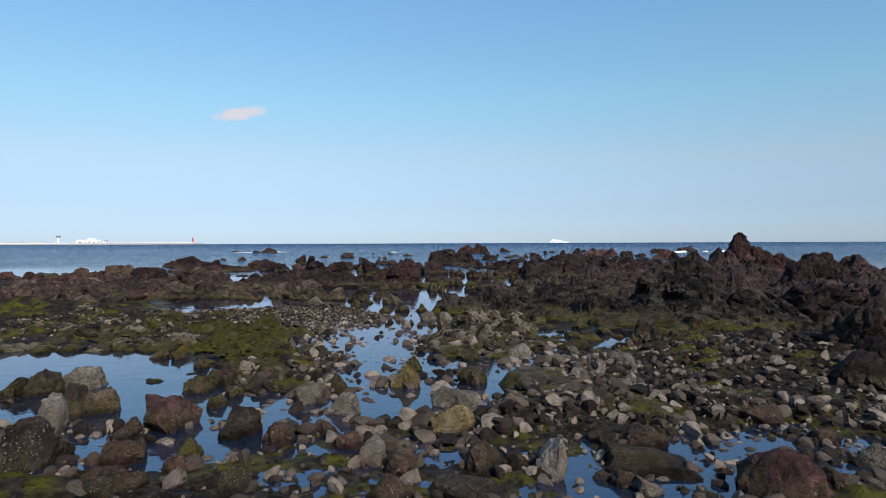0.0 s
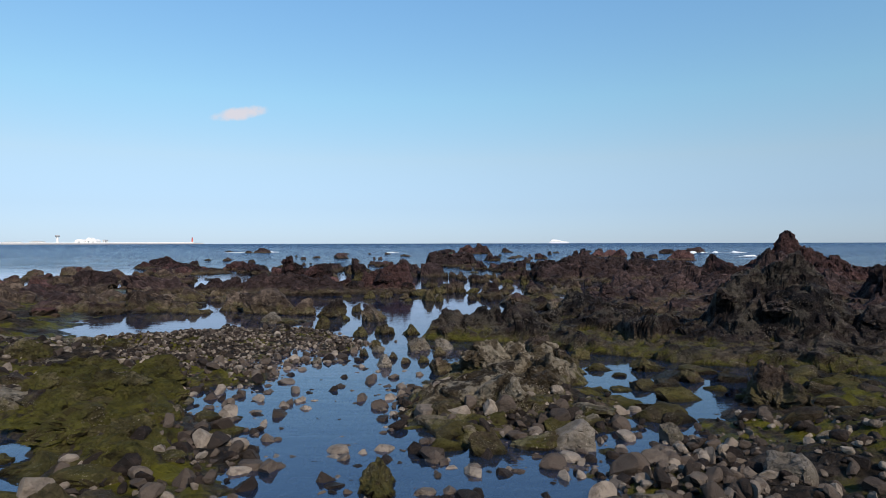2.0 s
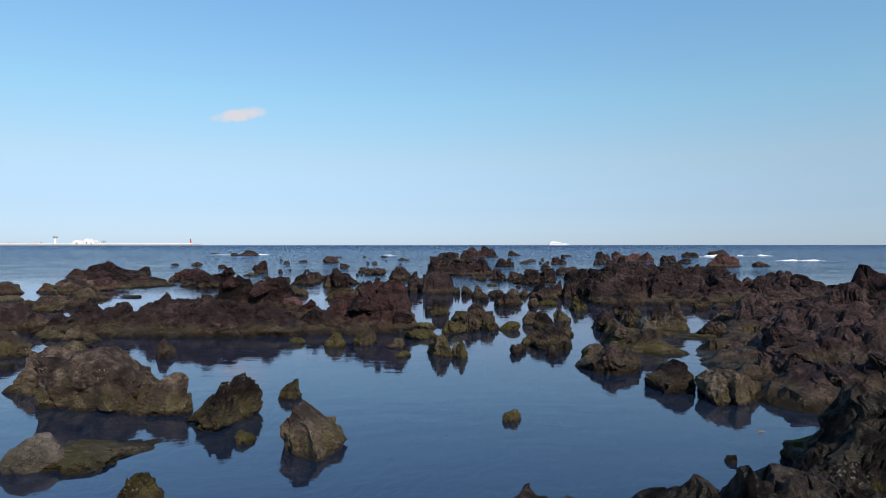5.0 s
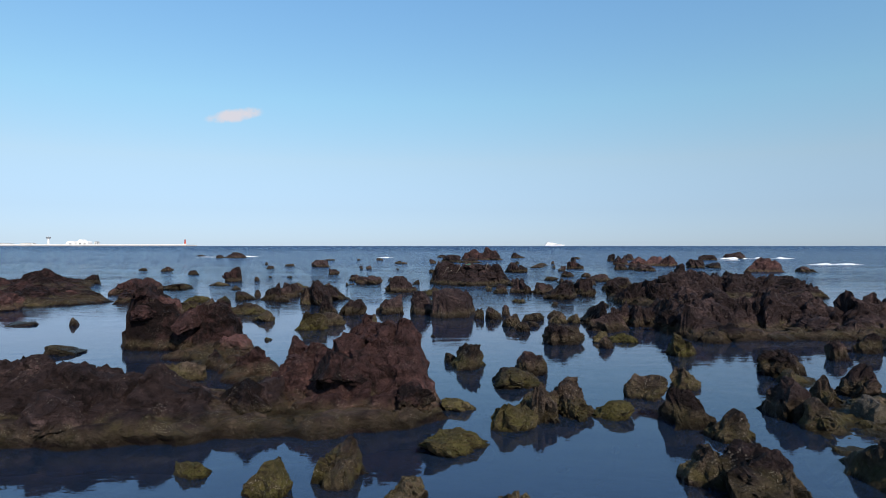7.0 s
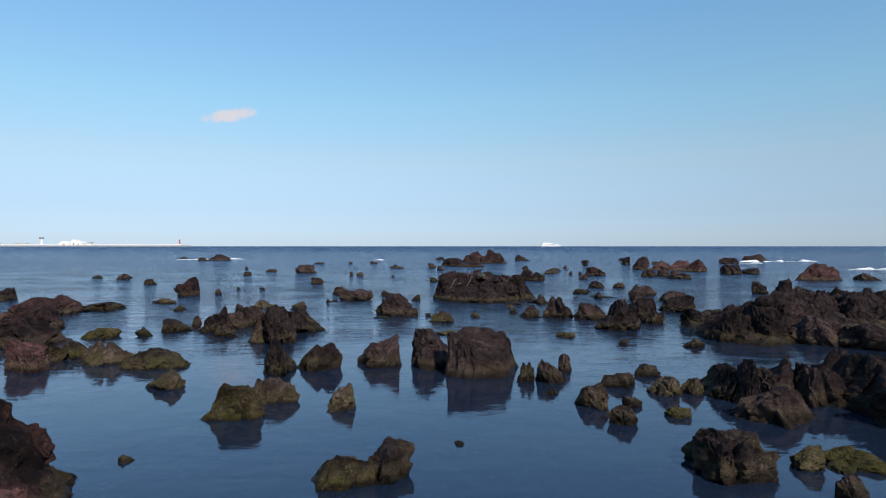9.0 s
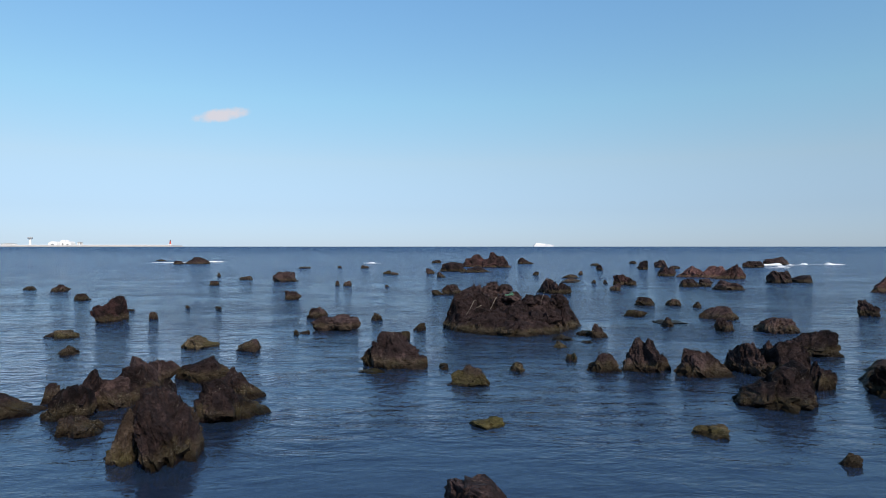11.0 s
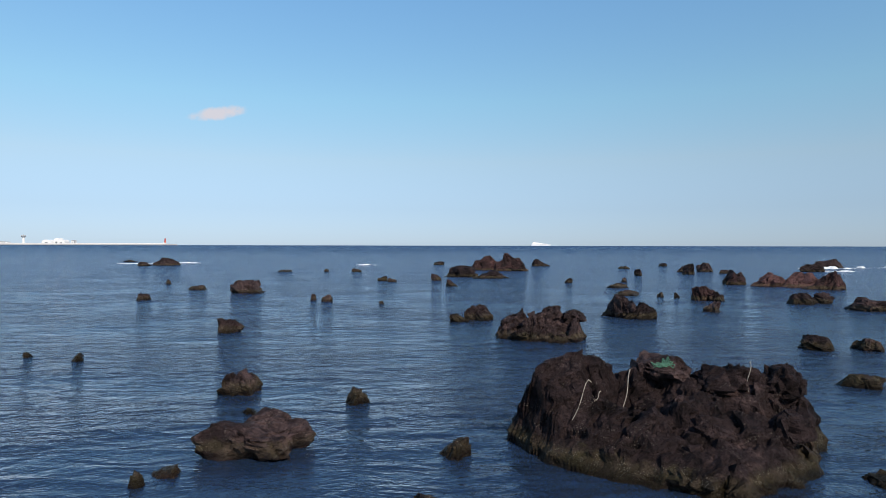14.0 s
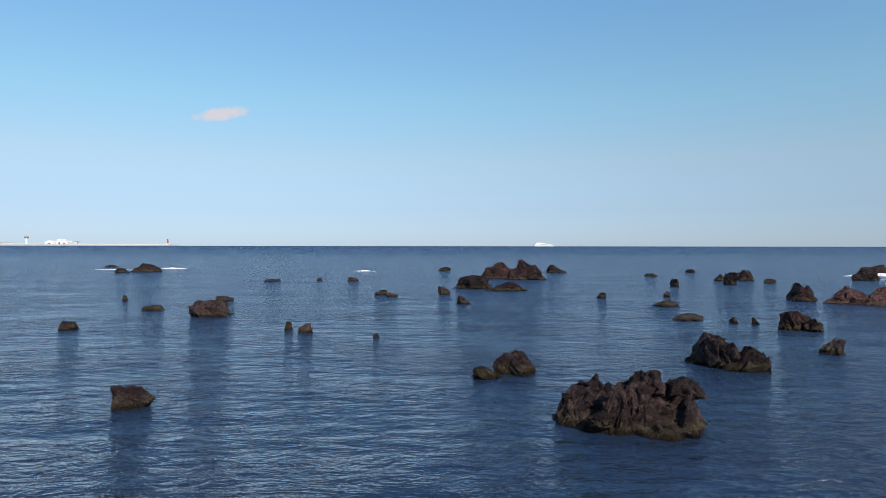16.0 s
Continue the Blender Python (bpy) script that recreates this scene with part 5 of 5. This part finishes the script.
rubble("shore_rubble", "mossy broken rock along the tide pool banks",
       spots(-13, -3.5, 9.0, 17.0, 240, ["brown", "mottled", "mottled", "algae"], 0.25, 0.9, lambda x, y: not (x > -7.0 and y > 11.5), 0.15, 0.34)
       + spots(-5.4, -2.4, 4.4, 10, 40, ["algae", "brown", "algae"], 0.25, 0.8, lambda x, y: True, 0.15, 0.3)
       + spots(0.6, 3.2, 7.5, 12, 34, ["mottled", "brown", "algae"], 0.25, 0.8, lambda x, y: True, 0.15, 0.34)
       + spots(3.0, 9.0, 8.5, 13.5, 60, ["algae", "brown", "sea"], 0.25, 0.9, lambda x, y: True, 0.15, 0.36)
       + spots(8.0, 14.0, 4.0, 14.0, 60, ["brown", "sea", "red"], 0.4, 1.3, lambda x, y: True, 0.2, 0.4), 4900)


# ---- loose stones ----
def stone_material():
    k = Mat("shingle_stone")
    seed = k.math("FRACT", k.math("ADD", k.geo.outputs["Random Per Island"], k.obj.outputs["Random"]))
    fine, grit = k.noise(9.0, 6, 0.65), k.noise(60.0, 4, 0.7)
    col = k.mix(k.step(seed, 0.1, 0.65), (0.014, 0.011, 0.010), (0.092, 0.073, 0.060))
    col = k.mix(k.step(seed, 0.60, 1.0), col, (0.27, 0.23, 0.19))
    col = k.mix(k.step(fine, 0.42, 0.68, 0, 0.55), col, (0.05, 0.036, 0.03))
    col = k.mix(k.step(grit, 0.6, 0.75, 0, 0.35), col, (0.34, 0.30, 0.26))
    k.l.new(col, k.bsdf.inputs["Base Color"])
    z = k.n.new("ShaderNodeSeparateXYZ")
    k.l.new(k.pos, z.inputs[0])
    k.put(k.bsdf.inputs["Roughness"], k.step(z.outputs[2], 0.0, 0.15, 0.35, 0.75))
    k.bsdf.inputs["Specular IOR Level"].default_value = 0.1
    k.l.new(k.bump(k.math("ADD", fine, k.math("MULTIPLY", grit, 0.4)), 1.0, 0.06), k.bsdf.inputs["Normal"])
    return k.m


STONE = stone_material()


def stone_shape(seed, level=2):
    """A broken, flattened beach stone about 1 across, with flat faces and blunt edges."""
    rng = np.random.default_rng(seed)
    v, f = BALL[level]
    p = v * np.array([1, rng.uniform(0.7, 1.0), rng.uniform(0.55, 0.9)])
    for _ in range(9):
        n = rng.normal(size=3)
        n /= np.linalg.norm(n)
        p = p - 0.92 * np.maximum(0, p @ n - rng.uniform(0.3, 0.62))[:, None] * n
    p = p * (1 + 0.10 * fbm(v * 1.7 + seed * 5.1, 2, seed))[:, None]
    return p / np.abs(p).max() * 0.5, f


SHAPES = [[stone_shape(60 + i, n) for i in range(14)] for n in (1, 2, 3)]
STONES = []


def strew(x, y, rx, ry, count, small, large, floor=-0.10, seed=0):
    """Collects stones over an oval stretch of shore where the ground stands clear of deep water."""
    rng = np.random.default_rng(seed + count)
    a, r = rng.uniform(0, 2 * math.pi, count), np.sqrt(rng.uniform(0, 1, count))
    px, py = x + rx * r * np.cos(a), y + ry * r * np.sin(a)
    pz = land.height(px, py)
    size = small * (large / small) ** (rng.uniform(0, 1, count) ** 2.2)
    ok = (pz > floor) & (pz < 0.7)
    for q in zip(px[ok], py[ok], pz[ok], size[ok], rng.uniform(0, 6.3, ok.sum()), rng.integers(0, 14, ok.sum()), rng.uniform(-0.5, 0.5, ok.sum()), rng.uniform(-0.5, 0.5, ok.sum())):
        STONES.append(q)


strew(6.6, 4.8, 4.2, 4.6, 2500, 0.06, 0.30, -0.12, 1)
strew(1.5, 1.5, 7.5, 3.0, 1900, 0.07, 0.36, -0.14, 2)
strew(1.8, 7.5, 2.6, 3.8, 900, 0.07, 0.32, -0.16, 3)
strew(-2.0, 11.0, 2.2, 4.0, 600, 0.06, 0.30, -0.16, 4)
strew(-4.6, 16.3, 3.8, 3.3, 6500, 0.06, 0.17, -0.12, 5)
strew(0.2, 6.0, 4.2, 5.0, 1500, 0.10, 0.46, -0.3, 21)
strew(-1.5, 12.5, 3.5, 3.0, 500, 0.08, 0.40, -0.3, 22)
strew(-7.5, 2.0, 5.0, 2.6, 500, 0.08, 0.36, -0.16, 6)
strew(-9.0, 12.5, 4.5, 3.4, 1700, 0.05, 0.28, -0.1, 7)
strew(-4.6, 13.0, 2.0, 1.6, 500, 0.06, 0.17, -0.1, 23)
strew(11.5, 8.0, 4.0, 4.5, 900, 0.08, 0.4, -0.1, 8)
strew(0.5, 13.2, 3.6, 2.6, 520, 0.06, 0.36, -0.22, 9)
strew(-1.2, 18.0, 4.0, 2.6, 320, 0.05, 0.34, -0.3, 10)
strew(-1.5, 26.0, 9.0, 5.0, 260, 0.06, 0.4, -0.3, 11)
strew(2.5, 36.0, 9.0, 6.0, 200, 0.08, 0.5, -0.4, 12)


def stone_matrix(x, y, z, size, turn, tx, ty):
    return Matrix.LocRotScale((x, y, z + 0.16 * size), Euler((tx, ty, turn)), (size, size, size))


STONES.sort(key=lambda q: -q[3] if -1.0 < q[1] < 6.0 and abs(q[0] - 1.0) < 5.5 else 1)
SINGLE = [mesh_of("stone", v, f, STONE) for v, f in (stone_shape(60 + i, 3) for i in range(14))]
for x, y, z, size, turn, k, tx, ty in STONES[:290]:
    ob = new("stone", SINGLE[k])
    ob.parent = ground
    ob.matrix_basis = stone_matrix(x, y, z, size, turn, tx, ty)
vs, fs, n = [], [], 0
for x, y, z, size, turn, k, tx, ty in STONES[290:]:
    v, f = SHAPES[0 if size < 0.12 else 1 if size < 0.38 else 2][k]
    m = np.array(stone_matrix(x, y, z, size, turn, tx, ty))
    vs.append(v @ m[:3, :3].T + m[:3, 3]), fs.append(f + n)
    n += len(v)
tagged(new("shingle", mesh_of("shingle", np.vstack(vs), np.vstack(fs), STONE)),
       "grey and brown shingle stones strewn over the wet shore", "shingle", kind="stuff")


# ---- across the water ----
WHITE = plain_material("white_paint", (0.80, 0.80, 0.78), 0.6, 0, 0.2, 0.12)
RED = plain_material("red_paint", (0.55, 0.10, 0.07), 0.5, 0, 0.2, 0.2)
GREY = plain_material("grey_concrete", (0.42, 0.41, 0.40), 0.8, 0, 0.15, 0.3)
GLASS = plain_material("dark_glazing", (0.05, 0.07, 0.09), 0.2, 0, 0.2, 0.2)
TINTED = plain_material("tinted_glazing", (0.20, 0.23, 0.26), 0.3, 0, 0.2, 0.2)
NAVY = plain_material("hull_paint", (0.62, 0.64, 0.68), 0.5, 0, 0.1, 0.15)


def part(name, bm, material, parent, label=""):
    me = bpy.data.meshes.new(name)
    bmesh.ops.recalc_face_normals(bm, faces=bm.faces)
    bm.to_mesh(me)
    bm.free()
    me.materials.append(material)
    ob = new(name, me)
    ob.parent = parent
    return tagged(ob, label)


def box(bm, x, y, z, sx, sy, sz, bevel=0.0):
    r = bmesh.ops.create_cube(bm, size=1, matrix=Matrix.LocRotScale((x, y, z + sz / 2), None, (sx, sy, sz)))
    if bevel:
        edges = list({e for v in r["verts"] for e in v.link_edges})
        bmesh.ops.bevel(bm, geom=edges, offset=bevel, segments=2, affect="EDGES")
    return bm


def cone(bm, x, y, z, r1, r2, h, n=20):
    bmesh.ops.create_cone(bm, cap_ends=True, segments=n, radius1=r1, radius2=r2, depth=h, matrix=Matrix.Translation((x, y, z + h / 2)))
    return bm


def prism(points, depth):
    """An outline in x, z drawn out along y."""
    bm = bmesh.new()
    front = [bm.verts.new((x, -depth / 2, z)) for x, z in points]
    rear = [bm.verts.new((x, depth / 2, z)) for x, z in points]
    bm.faces.new(front), bm.faces.new(rear[::-1])
    for i in range(len(points)):
        k = (i + 1) % len(points)
        bm.faces.new((front[i], rear[i], rear[k], front[k]))
    return bm


def lighthouse(x, y):
    base = new("lighthouse")
    base.location = (x, y, 4.0)
    part("plinth", box(bmesh.new(), 0, 0, 0, 9, 9, 3.5, 0.3), WHITE, base, "white concrete plinth")
    part("tower", cone(bmesh.new(), 0, 0, 3.5, 2.7, 1.9, 9.5), RED, base)
    part("gallery", cone(bmesh.new(), 0, 0, 13.0, 3.0, 3.0, 0.6), RED, base)
    part("lantern", cone(bmesh.new(), 0, 0, 13.6, 1.4, 1.4, 2.2, 12), GLASS, base, "glazed lantern room")
    part("cap", cone(bmesh.new(), 0, 0, 15.8, 1.8, 0.1, 1.4, 12), RED, base)
    return tagged(base, "red lighthouse at the end of the breakwater", "lighthouse")


def control_tower(x, y):
    base = new("harbour_tower")
    base.location = (x, y, 4.0)
    part("shaft", cone(bmesh.new(), 0, 0, 0, 3.6, 3.0, 17, 16), WHITE, base)
    part("flare", cone(bmesh.new(), 0, 0, 17, 3.0, 6.2, 3.0, 16), WHITE, base)
    part("cabin", cone(bmesh.new(), 0, 0, 20, 6.4, 6.8, 3.2, 16), TINTED, base, "dark glazed control cabin")
    part("roof", cone(bmesh.new(), 0, 0, 23.2, 7.0, 6.2, 1.2, 16), GREY, base)
    part("mast", cone(bmesh.new(), 0, 0, 24.4, 0.3, 0.2, 4, 8), GREY, base)
    return tagged(base, "white harbour control tower with a dark glazed top", "tower")


def dome_hall(x, y, w, h):
    base = new("harbour_building")
    base.location = (x, y, 4.0)
    pts = [(-w / 2, 0)] + [(-w / 2 * math.cos(a), h * (0.45 + 0.55 * math.sin(a))) for a in (math.pi * i / 12 for i in range(13))] + [(w / 2, 0)]
    part("hall", prism(pts, 26), WHITE, base)
    part("door_front", box(bmesh.new(), 0, -13.2, 0, w * 0.3, 0.5, h * 0.35), GLASS, base, "dark glass front")
    return tagged(base, "white harbour hall with a rounded roof", "building", "harbour buildings")


def shed(x, y, w, h):
    base = new("harbour_building")
    base.location = (x, y, 4.0)
    part("wall", box(bmesh.new(), 0, 0, 0, w, 16, h), WHITE, base)
    part("roof", prism([(-w / 2 - 0.8, h), (0, h + h * 0.3), (w / 2 + 0.8, h)], 17), GREY, base, "grey pitched roof")
    for i in range(max(2, int(w / 7))):
        part("window", box(bmesh.new(), -w / 2 + 3.5 + i * 7, -8.1, h * 0.4, 3, 0.4, h * 0.3), GLASS, base)
    return tagged(base, "long white harbour shed with a grey roof", "building", "harbour buildings")


def breakwater(x0, x1, y):
    base = new("breakwater")
    base.location = ((x0 + x1) / 2, y, -2)
    w = x1 - x0
    part("mole", prism([(-w / 2, 0), (-w / 2 + 6, 6.0), (w / 2 - 6, 6.0), (w / 2, 0)], 90), GREY, base)
    part("parapet", box(bmesh.new(), 0, -38, 6.0, w - 16, 2.0, 1.8), WHITE, base, "pale concrete parapet wall")
    return tagged(base, "long pale concrete breakwater on the horizon", "breakwater")


def ferry(x, y):
    base = new("ferry")
    base.location = (x, y, 0)
    part("hull", prism([(-36, -3), (-37.5, 5.0), (30, 5.0), (38.5, 6.5), (34, -3)], 13), NAVY, base)
    part("lower_deck", box(bmesh.new(), -3, 0, 5.0, 60, 12, 3.4, 0.3), WHITE, base)
    part("upper_deck", box(bmesh.new(), -12, 0, 8.4, 38, 11, 2.8, 0.3), WHITE, base)
    part("bridge", box(bmesh.new(), -22, 0, 11.2, 13, 11, 2.8, 0.3), WHITE, base)
    part("funnel", prism([(-12, 11.2), (-11, 15.5), (-7.5, 15.5), (-7, 11.2)], 3), NAVY, base)
    part("mast", cone(bmesh.new(), -24, 0, 14.0, 0.5, 0.3, 5, 8), GREY, base)
    for i in range(14):
        part("window", box(bmesh.new(), -29 + i * 4, -6.1, 6.4, 2.2, 0.3, 1.0), GLASS, base)
    return tagged(base, "white passenger ferry under way on the horizon", "ship")


def far_off(thing, k):
    """Sets a thing of the far shore k times as far out and as large."""
    thing.location, thing.scale = thing.location * k, (k, k, k)


for thing in (breakwater(-1640, -756, 1930), lighthouse(-778, 1930), control_tower(-1201, 1945), dome_hall(-1130, 1950, 26, 12),
              dome_hall(-1107, 1962, 16, 17), dome_hall(-1086, 1950, 20, 12), shed(-1266, 1950, 40, 5), shed(-1053, 1945, 8, 8), shed(-1345, 1950, 60, 4)):
    far_off(thing, 2.07)
far_off(ferry(425, 2400), 1.8)


# ---- surf ----
def foam_material():
    k = Mat("sea_foam")
    k.l.new(k.mix(k.step(k.noise(1.8, 6, 0.7), 0.35, 0.6), (0.45, 0.52, 0.58), (0.85, 0.87, 0.88)), k.bsdf.inputs["Base Color"])
    k.bsdf.inputs["Roughness"].default_value = 0.6
    k.l.new(k.bump(k.noise(3.0, 5, 0.7), 1.0, 0.2), k.bsdf.inputs["Normal"])
    return k.m


FOAM = foam_material()


def breaker(x, y, length, height, depth, seed):
    """A low breaking crest: lumpy white water, ragged along both edges."""
    n, m = int(length * 5) + 2, 9
    u, v = np.meshgrid(np.linspace(0, 1, n), np.linspace(-1, 1, m), indexing="ij")
    px = (u.ravel() - 0.5) * length
    s = np.stack([px * 0.35, v.ravel() * 1.3, np.full(px.size, seed * 2.3)], 1)
    ragged = 0.42 + 0.85 * vnoise(np.stack([px * 0.8, 0 * px, np.full(px.size, seed * 1.1)], 1), seed)
    ends = np.clip(np.minimum(u.ravel(), 1 - u.ravel()) * 5, 0, 1)
    bend = 1.6 * vnoise(np.stack([px * 0.12, 0 * px, np.full(px.size, seed * 3.1)], 1), seed + 4)
    py = v.ravel() * depth * 0.5 * np.clip(ragged, 0.03, 1.2) * ends + bend
    pz = (height * ends * np.clip(ragged, 0, 1.2) * (1 - v.ravel() ** 2) * (1 + 0.5 * fbm(s * 3, 3, seed))) + 0.02 - 0.14 * np.abs(v.ravel()) ** 4
    ids = np.arange(n * m).reshape(n, m)
    quads = np.stack([ids[:-1, :-1].ravel(), ids[1:, :-1].ravel(), ids[1:, 1:].ravel(), ids[:-1, 1:].ravel()], 1)
    ob = new("breaking_wave", mesh_of("breaking_wave", np.stack([px, py, pz], 1), quads, FOAM, False))
    ob.location = (x, y, 0)
    return tagged(ob, "white foaming crest of a small breaking wave", "wave", "breaking waves")


breaker(66.0, 170.0, 11.0, 0.4, 2.2, 1)
breaker(77.0, 172.5, 12.0, 0.4, 2.4, 7)
breaker(60.0, 158.0, 6.0, 0.3, 1.4, 2)
breaker(63.0, 126.0, 9.0, 0.22, 1.2, 3)
breaker(-64.0, 196.0, 8.0, 0.25, 1.6, 4)
breaker(-55.0, 199.5, 6.0, 0.3, 1.8, 5)
breaker(-15.5, 187.0, 4.0, 0.25, 1.2, 6)
